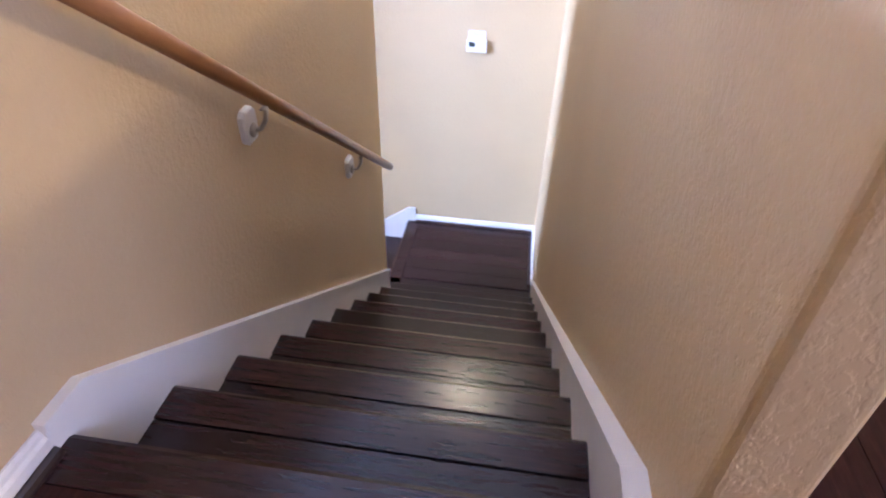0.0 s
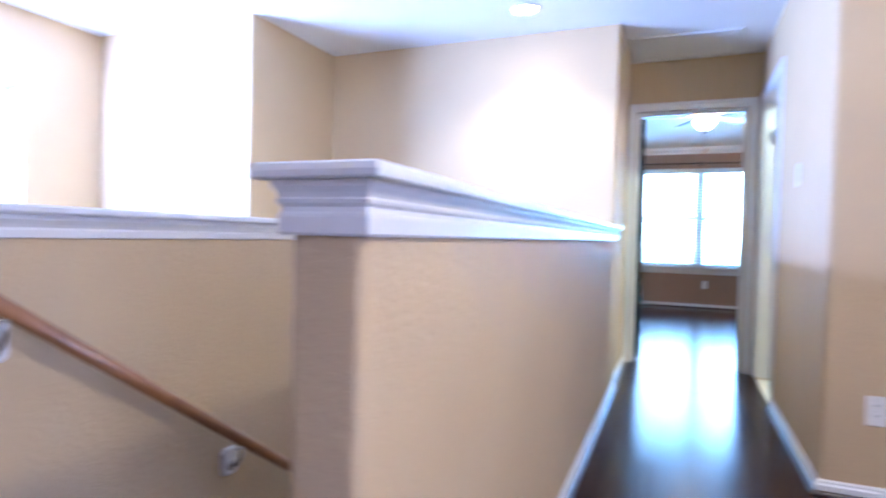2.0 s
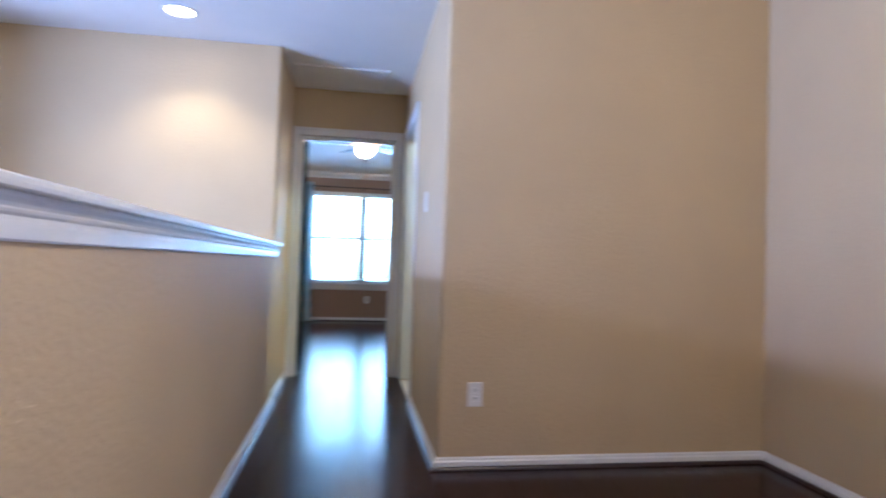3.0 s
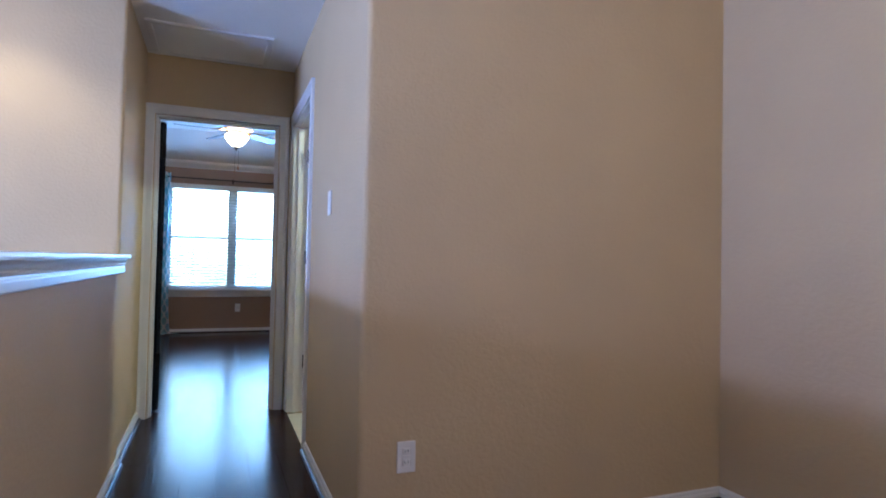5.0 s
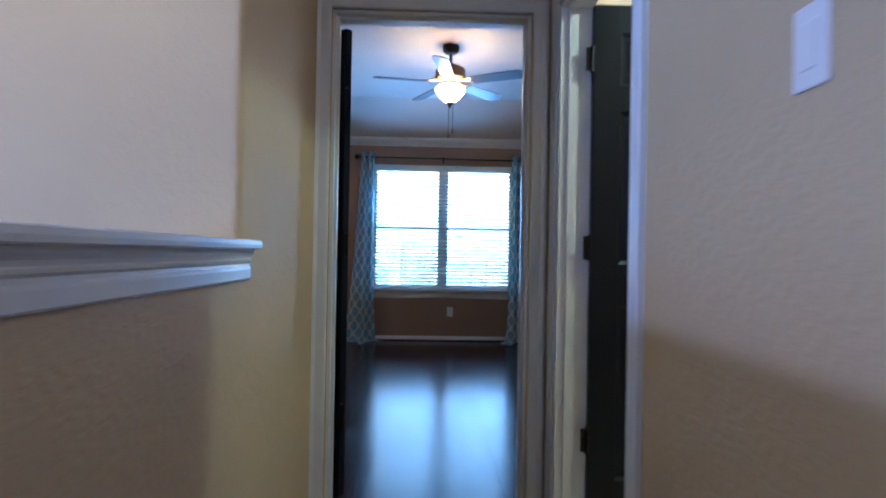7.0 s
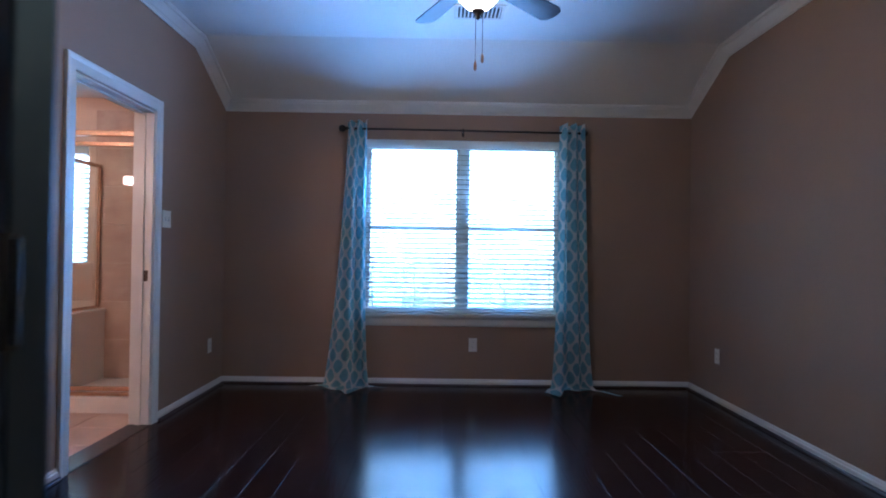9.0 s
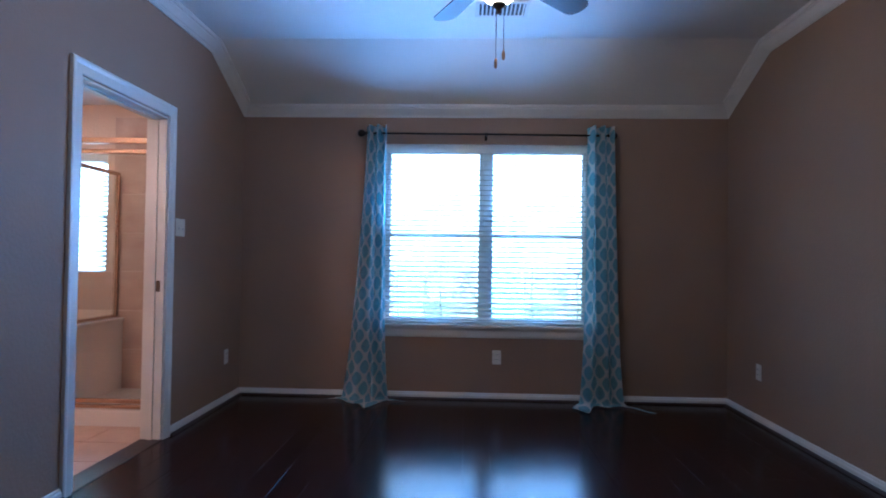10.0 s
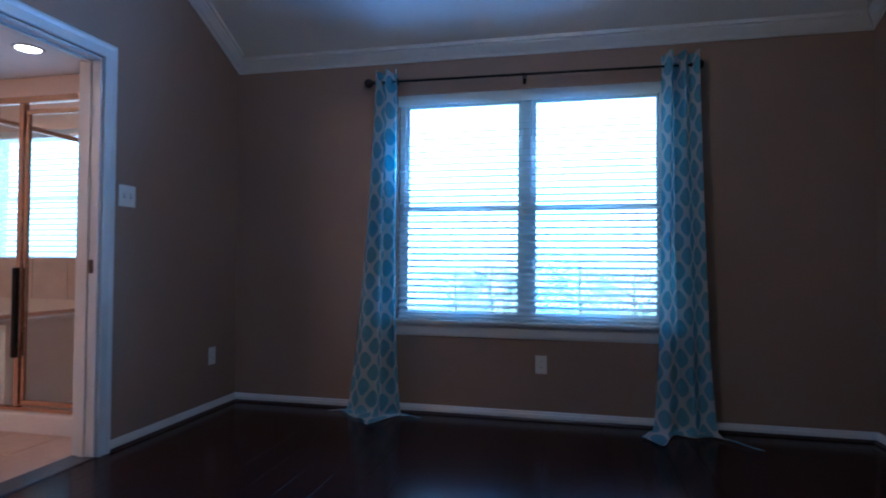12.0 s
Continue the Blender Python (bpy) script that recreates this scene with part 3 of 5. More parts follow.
def jamb(parent, plane, a0, a1, lo, hi, top, stop):
    """The three boards that line an opening, and the stops on them."""
    for l0, l1, z0, z1 in ((lo, lo + 0.012, 0, top), (hi - 0.012, hi, 0, top), (lo, hi, top - 0.012, top)):
        bm = bmesh.new()
        d = (l0, l1, a0, a1) if plane == "y" else (a0, a1, l0, l1)
        box(bm, *d, z0 + 0.001, z1 + 0.001)
        part("jamb", bm, M_TRIM, parent)
    s0, s1 = stop, stop + 0.035
    for l0, l1, z0, z1 in ((lo + 0.012, lo + 0.023, 0.001, top - 0.012), (hi - 0.023, hi - 0.012, 0.001, top - 0.012), (lo + 0.023, hi - 0.023, top - 0.023, top - 0.012)):
        bm = bmesh.new()
        d = (l0, l1, s0, s1) if plane == "y" else (s0, s1, l0, l1)
        box(bm, *d, z0, z1)
        part("door_stop", bm, M_TRIM, parent)


def panel_leaf(parent, w, h, m, hinge_side=1):
    """A black six-panel door leaf from its hinge edge along +x, lying in the plane y = 0, 35 mm thick."""
    t, st, mid = 0.0175, 0.105, 0.10
    rails = [(0.0, 0.20), (0.86, 1.02), (1.60, 1.70), (h - 0.11, h)]
    bm = bmesh.new()
    for x0, x1 in ((0, st), (w - st, w), (w / 2 - mid / 2, w / 2 + mid / 2)):
        rbox(bm, x0, x1, -t, t, 0, h, 0.003, 1)
    for z0, z1 in rails:
        box(bm, 0.002, w - 0.002, -t + 0.0005, t - 0.0005, z0 + 0.002, z1 - 0.002)
    leaf = part("leaf", bm, M_DOOR, parent, "black painted six-panel leaf")
    leaf.matrix_local = m
    for (a, b) in zip(rails, rails[1:]):
        for x0, x1 in ((st, w / 2 - mid / 2), (w / 2 + mid / 2, w - st)):
            z0, z1 = a[1], b[0]
            bm = bmesh.new()
            for s in (-1, 1):
                v = []
                for i, (ins, dep) in enumerate(((-0.002, 0.0165), (0.012, 0.006), (0.020, 0.006), (0.045, 0.0135))):
                    v.append([bm.verts.new((xx, s * dep, zz)) for xx, zz in ((x0 + ins, z0 + ins), (x1 - ins, z0 + ins), (x1 - ins, z1 - ins), (x0 + ins, z1 - ins))])
                for r0, r1 in zip(v, v[1:]):
                    for i in range(4):
                        bm.faces.new((r0[i], r0[(i + 1) % 4], r1[(i + 1) % 4], r1[i]))
                bm.faces.new(v[-1])
            bmesh.ops.recalc_face_normals(bm, faces=bm.faces)
            part("panel", bm, M_DOOR, leaf)
    for z in (0.35, 1.08, 1.80):
        bm = bmesh.new()
        tube(bm, [(-0.006, -t * hinge_side, z - 0.05), (-0.006, -t * hinge_side, z + 0.05)], 0.008, 10)
        rbox(bm, -0.03, 0.0, -t * hinge_side - 0.003, -t * hinge_side + 0.001, z - 0.045, z + 0.045, 0.001, 1)
        part("hinge", bm, M_BLACK, leaf, "black metal hinge")
    bm = bmesh.new()
    for s in (-1, 1):
        lathe(bm, [(0.030, s * 0.0175), (0.030, s * 0.024), (0.012, s * 0.026), (0.011, s * 0.045), (0.024, s * 0.052), (0.027, s * 0.064), (0.018, s * 0.074), (0.004, s * 0.076)], (w - 0.07, 0, 0.92), 18, "y")
    part("door_knob", bm, M_BLACK, leaf, "black metal door knob", True)
    return leaf


door_1 = thing("door_1", "black six-panel bedroom door standing open in a white frame", "door", kind="structure")
casing(door_1, "y", YD0 - 0.006, -1, DL, 0.762, 2.035, 0.064)
casing(door_1, "y", YD1, 1, DL, 0.762, 2.035)
jamb(door_1, "y", YD0 - 0.004, YD1 - 0.002, DL, 0.762, 2.035, YD0 + 0.03)
panel_leaf(door_1, 0.735, 2.01, pose(0.004, YD1 + 0.046, 0.012, 0, 0, 142), -1)
door_2 = thing("door_2", "black six-panel door standing open into the side room", "door", kind="structure")
casing(door_2, "x", XH, -1, SD0, SD1, 2.035)
jamb(door_2, "x", XH - 0.002, XH + 0.122, SD0, SD1, 2.035, XH + 0.03)
panel_leaf(door_2, 0.745, 2.01, pose(XH + 0.118, SD1 - 0.032, 0.012, 0, 0, -2))
door_3 = thing("door_3", "white cased bathroom doorway with a pocket for its sliding door", "door", kind="structure")
casing(door_3, "x", BX0, 1, BD0, BD1, 2.035)
jamb(door_3, "x", BX0 - 0.128, BX0 + 0.002, BD0, BD1, 2.035, BX0 - 0.085)
bm = bmesh.new()
rbox(bm, BX0 - 0.048, BX0 - 0.02, BD1 - 0.0135, BD1 - 0.0120, 0.93, 1.0, 0.0005, 1)
part("strike_plate", bm, M_BRONZE, door_3, "small bronze strike plate")
bm = bmesh.new()
rbox(bm, BX0 - 0.13, BX0 + 0.01, BD0, BD1, -0.016, 0.006, 0.004, 2)
part("threshold", bm, M_SHOE, door_3, "dark wood threshold strip")

# ---- staircase ----
stair = thing("staircase", "dark wood stair with white side skirts leading down to a landing", "staircase", (XW, Y0, 0), kind="structure")
SX0, SX1 = XW + 0.016, -0.208
inv = Matrix.Translation((-XW, -Y0, 0))


def stair_part(name, bm, mat, label=""):
    bmesh.ops.transform(bm, matrix=inv, verts=bm.verts)
    return part(name, bm, mat, stair, label)


NOSE = [(0.0, 0.0), (0.082, 0.0), (0.092, -0.006), (0.096, -0.016), (0.094, -0.030), (0.086, -0.036), (0.0, -0.036)]
for k in range(STEPS + 1):
    z, y = -RISE * k, Y0 + RUN * k
    bm = bmesh.new()
    x0 = SX0 if k < STEPS else -1.218
    sweep(bm, [(a - 0.096, b) for a, b in NOSE], [((x0, y, z), (0, 1, 0), (0, 0, 1)), ((SX1, y, z), (0, 1, 0), (0, 0, 1))])
    stair_part("nosing", bm, M_TREAD)
    if k < STEPS:
        bm = boxes((SX0, SX1, y - 0.03, y - 0.012, z - RISE, z - 0.036))
        stair_part("riser", bm, M_TREAD)
        if k:
            bm = bmesh.new()
            rbox(bm, SX0, SX1, y - RUN - 0.03, y - 0.099, z - 0.022, z - 0.002, 0.002, 1)
            stair_part("tread", bm, M_TREAD)
# side skirts
for side, x0, x1, ys, drop in (("west", XW, SX0, 1.755, 0.066), ("east", SX1, XP0 + 0.035, 1.690, 0.072)):
    bm = bmesh.new()
    yb = Y0 + (0.05 if side == "west" else 0.022)
    zt = drop - 0.012
    slope = RISE / RUN
    y_end = 4.045 if side == "west" else 4.40
    pts = [(ys, -0.30), (ys, zt), (yb, zt), (y_end, zt - slope * (y_end - yb)), (y_end, LAND - 0.1), (y_end - 0.4, LAND - 0.1)]
    sweep(bm, pts, [((x0, 0, 0), (0, 1, 0), (0, 0, 1)), ((x1, 0, 0), (0, 1, 0), (0, 0, 1))])
    xs = (XW, SX0 + 0.006) if side == "west" else (SX1 - 0.006, XP0 + 0.035)
    bead = [(ys, zt), (yb, zt), (y_end, zt - slope * (y_end - yb)), (y_end, zt + 0.018 - slope * (y_end - yb)), (yb + 0.006, zt + 0.018), (ys, zt + 0.018)]
    sweep(bm, bead, [((xs[0], 0, 0), (0, 1, 0), (0, 0, 1)), ((xs[1], 0, 0), (0, 1, 0), (0, 0, 1))])
    stair_part("skirt_board", bm, M_TRIM, "white painted skirt board")
# landing and the flight that turns away below it
LX = -1.218
bm = boxes((LX + 0.096, XP0, 4.34, YB, LAND - 0.25, LAND - 0.012))
stair_part("landing", bm, M_SUB)
for i in range(6):
    y0 = 4.355 + i * 0.12
    y1 = min(y0 + 0.1175, YB - 0.001)
    bm = bmesh.new()
    rbox(bm, LX + 0.098, XP0 - 0.001, y0, y1, LAND - 0.012, LAND - 0.001, 0.002, 1)
    stair_part("landing_plank", bm, M_TREAD)
for k in range(5):
    z, x = LAND - RISE * k, LX - RUN * k
    bm = bmesh.new()
    sweep(bm, [(a - 0.096, b) for a, b in NOSE], [((x, 4.10, z), (-1, 0, 0), (0, 0, 1)), ((x, YB - 0.016, z), (-1, 0, 0), (0, 0, 1))])
    stair_part("nosing", bm, M_TREAD)
    bm = boxes((x + 0.012, x + 0.03, 4.10, YB - 0.016, z - RISE, z - 0.036))
    stair_part("riser", bm, M_TREAD)
    bm = boxes((x - RUN + 0.099, x + 0.03, 4.10, YB - 0.016, z - RISE - 0.022, z - RISE - 0.002))
    stair_part("tread", bm, M_TREAD)
bm = bmesh.new()
sl = RISE / RUN
sweep(bm, [(-1.15, LAND + 0.001), (-1.15, LAND + 0.125), (-1.2, LAND + 0.125), (-2.34, LAND + 0.125 - sl * 1.14), (-2.34, LAND - 1.2), (-1.3, LAND - 0.35)],
      [((0, YB - 0.016, 0), (1, 0, 0), (0, 0, 1)), ((0, YB, 0), (1, 0, 0), (0, 0, 1))])
stair_part("skirt_board", bm, M_TRIM, "white painted skirt board")

# ---- handrail ----
rail = thing("handrail", "round honey oak handrail on white blocks and nickel brackets", "handrail", (XW, 1.65, 0.92))
RX = XW + 0.07
sl = (0.886 + 0.661) / (3.95 - 1.763)


def rail_z(y):
    return 0.8785 - sl * (y - 1.763)


rinv = Matrix.Translation((-XW, -1.65, -0.92))


def rail_part(name, bm, mat, label="", smooth=False, parent=None):
    bmesh.ops.transform(bm, matrix=rinv, verts=bm.verts)
    return part(name, bm, mat, parent or rail, label, smooth)


bm = bmesh.new()
tube(bm, [(RX, 1.765, rail_z(1.765)), (RX, 2.8, rail_z(2.8)), (RX, 3.945, rail_z(3.945)), (RX, 3.953, rail_z(3.953))], [0.0200, 0.0200, 0.0200, 0.0165], 20)
rail_part("bar", bm, M_RAIL, "", True)
bm = bmesh.new()
tube(bm, [(RX, 1.630, 0.945), (RX, 1.642, 0.940), (RX, 1.664, 0.930), (RX, 1.706, 0.911), (RX, 1.742, 0.892), (RX, 1.7645, rail_z(1.7645))], [0.010, 0.020, 0.0245, 0.0255, 0.0235, 0.0205], 20)
rail_part("end_cap", bm, M_RAIL, "turned oak end", True)
for y in (1.865, 2.63, 3.45):
    zc = rail_z(y) - 0.082
    bm = bmesh.new()
    c = 0.014
    pts = [(-0.036, -0.05 + c), (-0.036 + c, -0.05), (0.036 - c, -0.05), (0.036, -0.05 + c), (0.036, 0.05 - c), (0.036 - c, 0.05), (-0.036 + c, 0.05), (-0.036, 0.05 - c)]
    sweep(bm, pts, [((XW + 0.0005, y, zc), (0, 1.0, 0), (0, 0, 0.95)), ((XW + 0.014, y, zc), (0, 1.0, 0), (0, 0, 0.95)), ((XW + 0.02, y, zc), (0, 0.88, 0), (0, 0, 0.85))])
    block = rail_part("mounting_block", bm, M_TRIM, "white painted wooden block")
    bm = bmesh.new()
    lathe(bm, [(0.020, 0.020), (0.020, 0.024), (0.014, 0.028), (0.006, 0.030)], (XW, y, zc - 0.012), 16, "x")
    tube(bm, [(XW + 0.024, y, zc - 0.014), (XW + 0.045, y, zc - 0.006), (XW + 0.062, y, zc + 0.02), (RX, y, zc + 0.062)], 0.0065, 10)
    rbox(bm, RX - 0.008, RX + 0.008, y - 0.03, y + 0.03, zc + 0.058, zc + 0.064, 0.002, 1)
    rail_part("bracket", bm, M_NICKEL, "brushed nickel bracket", True)

# ---- wall devices ----


def wall_matrix(at, out):
    """Local x along the wall, y out of the wall, z up."""
    o = Vector((*out, 0))
    x = o.cross(Vector((0, 0, 1)))
    return Matrix(((x.x, o.x, 0, at[0]), (x.y, o.y, 0, at[1]), (0, 0, 1, at[2]), (0, 0, 0, 1)))


def outlet(at, out, label):
    ob = thing("wall_outlet", label, "outlet")
    ob.matrix_world = wall_matrix(at, out)
    bm = bmesh.new()
    rbox(bm, -0.036, 0.036, 0, 0.006, -0.058, 0.058, 0.003, 2)
    part("cover_plate", bm, M_PLASTIC, ob)
    for z in (-0.02, 0.02):
        bm = bmesh.new()
        rbox(bm, -0.016, 0.016, 0.005, 0.008, z - 0.014, z + 0.014, 0.004, 2)
        s = part("socket", bm, M_PLASTIC, ob)
        for x in (-0.006, 0.006):
            bm = boxes((x - 0.0012, x + 0.0012, 0.0078, 0.0084, z - 0.002, z + 0.007))
            part("slot", bm, M_SLOT, s)
    return ob


def switch(at, out, label, count=1, rocker=False):
    ob = thing("light_switch", label, "switch")
    ob.matrix_world = wall_matrix(at, out)
    w = 0.036 + 0.023 * (count - 1)
    bm = bmesh.new()
    rbox(bm, -w, w, 0, 0.006, -0.058, 0.058, 0.003, 2)
    part("cover_plate", bm, M_PLASTIC, ob)
    for i in range(count):
        x = (i - (count - 1) / 2) * 0.046
        bm = bmesh.new()
        if rocker:
            rbox(bm, x - 0.016, x + 0.016, 0.005, 0.009, -0.033, 0.033, 0.002, 2)
            part("rocker", bm, M_PLASTIC, ob)
        else:
            rbox(bm, x - 0.005, x + 0.005, 0.004, 0.014, -0.004, 0.012, 0.002, 1)
            part("toggle", bm, M_PLASTIC, ob)
            bm = boxes((x - 0.007, x + 0.007, 0.0058, 0.0066, -0.013, 0.013))
            part("slot", bm, M_GREY, ob)
    return ob


outlet((1.04, YL, 0.355), (0, -1), "white duplex outlet low on the beige loft wall")
outlet((XL, 2.92, 0.36), (-1, 0), "white duplex outlet low on the loft side wall")
outlet((XL, 2.48, 0.365), (-1, 0), "white outlet plate beside another outlet on the loft wall")
outlet((0.67, BY1, 0.352), (0, -1), "white duplex outlet under the bedroom window")
outlet((BX1, 10.13, 0.368), (-1, 0), "white duplex outlet on the dark bedroom side wall")
outlet((BX0, 10.36, 0.362), (1, 0), "white duplex outlet on the taupe wall near the corner")
switch((XH, 4.43, 1.35), (-1, 0), "white rocker switch plate on the beige hall wall", 1, True)
switch((BX0, 9.58, 1.345), (1, 0), "white double toggle switch beside the bathroom doorway", 2)

thermo = thing("thermostat", "white thermostat with a grey display and a label above it", "thermostat")
thermo.matrix_world = wall_matrix((-0.732, YB, -0.345), (0, -1))
bm = bmesh.new()
rbox(bm, -0.066, 0.066, 0.004, 0.034, -0.048, 0.03, 0.006, 2)
part("body", bm, M_PLASTIC, thermo)
bm = boxes((0.012, 0.052, 0.0335, 0.0355, -0.012, 0.018))
part("display", bm, M_LCD, thermo, "dark grey display")
bm = boxes((-0.052, 0.058, 0.0, 0.004, -0.04, 0.082))
pl = part("label_plate", bm, M_PAPER, thermo, "white printed label sheet")
for i in range(4):
    bm = boxes((-0.045, 0.05 - 0.02 * (i % 2), 0.0038, 0.0045, 0.068 - i * 0.009, 0.071 - i * 0.009))
    part("print_line", bm, M_GREY, pl)
for i in range(3):
    bm = bmesh.new()
    rbox(bm, -0.05 + i * 0.016, -0.04 + i * 0.016, 0.0335, 0.036, -0.006, 0.004, 0.001, 1)
    part("button", bm, M_PLASTIC, thermo)

chime = thing("door_chime", "plain white door chime box on the stairwell wall", "chime box")
chime.matrix_world = wall_matrix((-0.588, YB, 0.567), (0, -1))
bm = bmesh.new()
rbox(bm, -0.095, 0.095, 0, 0.052, -0.065, 0.065, 0.008, 2)
part("cover", bm, M_PLASTIC, chime)
bm = bmesh.new()
rbox(bm, -0.09, 0.09, 0.05, 0.054, -0.058, -0.05, 0.002, 1)
part("lip", bm, M_PLASTIC, chime)

frame_ob = thing("framed_panel", "white framed tan panel on the stairwell wall", "picture")
frame_ob.matrix_world = wall_matrix((-1.68, YB, -0.66), (0, -1))
bm = bmesh.new()
for (x0, x1, z0, z1) in ((-0.2, -0.17, -0.325, 0.325), (0.17, 0.2, -0.325, 0.325), (-0.17, 0.17, 0.295, 0.325), (-0.17, 0.17, -0.325, -0.295), (-0.17, 0.17, -0.02, 0.01)):
    rbox(bm, x0, x1, 0, 0.025, z0, z1, 0.006, 2)
part("frame", bm, M_TRIM, frame_ob)
bm = boxes((-0.175, 0.175, 0.0, 0.008, -0.3, 0.3))
part("panel", bm, M_TAN, frame_ob, "tan panel")

# ---- ceiling devices ----


def downlight(x, y, z, label, watts, colour):
    ob = thing("downlight", label, "ceiling light", (x, y, z))
    bm = bmesh.new()
    lathe(bm, [(0.098, -0.0005), (0.098, -0.006), (0.090, -0.010), (0.080, -0.009), (0.076, -0.003), (0.076, -0.0005)], (0, 0, 0), 32)
    part("trim_ring", bm, M_TRIM, ob, "", True)
    bm = bmesh.new()
    lathe(bm, [(0.074, -0.001), (0.074, -0.005), (0.05, -0.008), (0.01, -0.009)], (0, 0, 0), 32)
    part("lens", bm, M_LENS, ob, "glowing lens", True)
    spot_lamp("downlight_beam", (x, y, z - 0.03), watts, colour)
    return ob


downlight(-0.64, 4.62, CEIL, "lit white recessed downlight in the ceiling over the stair", 7, (1.0, 0.83, 0.56))
downlight(-2.78, 10.12, CEIL, "lit white recessed downlight in the bathroom ceiling", 2.2, (1.0, 0.60, 0.32))



def flush_light(x, y, z, label, watts, colour):
    """A shallow glass dome on a ring, with the lamp that it hides."""
    ob = thing("ceiling_light", label, "ceiling light", (x, y, z))
    bm = bmesh.new()
    lathe(bm, [(0.165, -0.0005), (0.168, -0.02), (0.160, -0.026), (0.150, -0.026)], (0, 0, 0), 32)
    part("ring", bm, M_NICKEL, ob, "", True)
    bm = bmesh.new()
    lathe(bm, [(0.149, -0.018), (0.145, -0.04), (0.115, -0.068), (0.06, -0.085), (0.008, -0.09)], (0, 0, 0), 32)
    dome = part("dome", bm, M_BOWL, ob, "glowing frosted dome", True)
    dome.visible_shadow = False
    bulb = new("ceiling_bulb", bpy.data.lights.new("ceiling_bulb", "POINT"))
    bulb.data.energy, bulb.data.color, bulb.data.shadow_soft_size = watts, colour, 0.05
    bulb.location = (x, y, z - 0.06)
    return ob


flush_light(1.5, 1.65, CEIL, "lit round frosted ceiling light in the loft", 7.6, (1.0, 0.80, 0.50))
flush_light(1.75, 5.35, CEIL, "lit round frosted ceiling light in the side room", 13, (0.82, 1.0, 0.72))

hatch = thing("attic_hatch", "white attic hatch panel in a thin trim frame", "hatch", (0.30, 5.67, CEIL))
bm = bmesh.new()
for d in ((-0.36, 0.36, -0.29, -0.255), (-0.36, 0.36, 0.255, 0.29), (-0.36, -0.325, -0.255, 0.255), (0.325, 0.36, -0.255, 0.255)):
    rbox(bm, *d, -0.014, 0.0, 0.003, 1)
part("frame", bm, M_TRIM, hatch)
bm = boxes((-0.324, 0.324, -0.254, 0.254, -0.006, 0.0))
part("panel", bm, M_CEIL, hatch)

vent = thing("ceiling_vent", "white louvred air vent in the bedroom ceiling", "vent", (0.615, 9.50, CZ))
bm = bmesh.new()
for d in ((-0.17, 0.17, -0.115, -0.09), (-0.17, 0.17, 0.09, 0.115), (-0.17, -0.145, -0.09, 0.09), (0.145, 0.17, -0.09, 0.09)):
    rbox(bm, *d, -0.008, 0.0, 0.002, 1)
part("frame", bm, M_TRIM, vent)
# no real opening: a flat dark sheet gives the duct's shade
bm = boxes((-0.145, 0.145, -0.09, 0.09, -0.002, 0.0))
part("backing", bm, M_SLOT, vent, "dark sheet for the shade inside the duct")
for i in range(11):
    x = -0.13 + i * 0.026
    bm = bmesh.new()
    sweep(bm, [(-0.001, -0.009), (0.001, -0.009), (0.011, -0.002), (0.009, -0.002)], [((x, -0.09, 0), (1, 0, 0), (0, 0, 1)), ((x, 0.09, 0), (1, 0, 0), (0, 0, 1))])
    part("slat", bm, M_TRIM, vent)

# ---- ceiling fan ----
FX, FY = 0.535, 8.39
fan = thing("ceiling_fan", "bronze ceiling fan with five dark blades and a lit glass bowl", "ceiling fan", (FX, FY, CZ))
bm = bmesh.new()
lathe(bm, [(0.068, -0.0005), (0.070, -0.018), (0.064, -0.045), (0.045, -0.062), (0.018, -0.068)], (0, 0, 0), 28)
part("canopy", bm, M_BRONZE, fan, "", True)
bm = bmesh.new()
tube(bm, [(0, 0, -0.06), (0, 0, -0.155)], 0.013, 14)
part("downrod", bm, M_BRONZE, fan, "", True)
bm = bmesh.new()
lathe(bm, [(0.030, -0.145), (0.036, -0.160), (0.085, -0.172), (0.118, -0.190), (0.124, -0.215), (0.120, -0.245), (0.128, -0.256), (0.126, -0.270), (0.095, -0.288), (0.070, -0.296), (0.068, -0.318), (0.075, -0.325)], (0, 0, 0), 36)
part("motor_housing", bm, M_BRONZE, fan, "", True)
for i in range(5):
    a = radians(44.4 + 72 * i)
    m = Matrix.Rotation(a, 4, "Z") @ Matrix.Translation((0, 0, -0.300)) @ Matrix.Rotation(radians(-12), 4, "X")
    bm = bmesh.new()
    pts = rounded([(0.19, -0.055), (0.60, -0.068), (0.635, -0.035), (0.635, 0.035), (0.60, 0.068), (0.19, 0.055)], {1: 0.03, 2: 0.03, 3: 0.03, 4: 0.03, 0: 0.02, 5: 0.02})
    upright(bm, pts, -0.003, 0.003)
    blade = part("blade", bm, M_BLADE, fan, "dark walnut blade")
    blade.matrix_local = m
    bm = bmesh.new()
    tube(bm, [(0.085, 0, 0.018), (0.12, 0, 0.016), (0.16, 0.012, 0.010), (0.19, 0.02, 0.006)], 0.008, 8)
    tube(bm, [(0.12, 0, 0.016), (0.16, -0.014, 0.010), (0.19, -0.022, 0.006)], 0.007, 8)
    upright(bm, rounded([(0.175, -0.04), (0.27, -0.012), (0.27, 0.012), (0.175, 0.04)], {0: 0.015, 1: 0.01, 2: 0.01, 3: 0.015}), 0.0032, 0.0075)
    part("blade_iron", bm, M_BRASS, blade, "antique brass blade iron", True)
bm = bmesh.new()
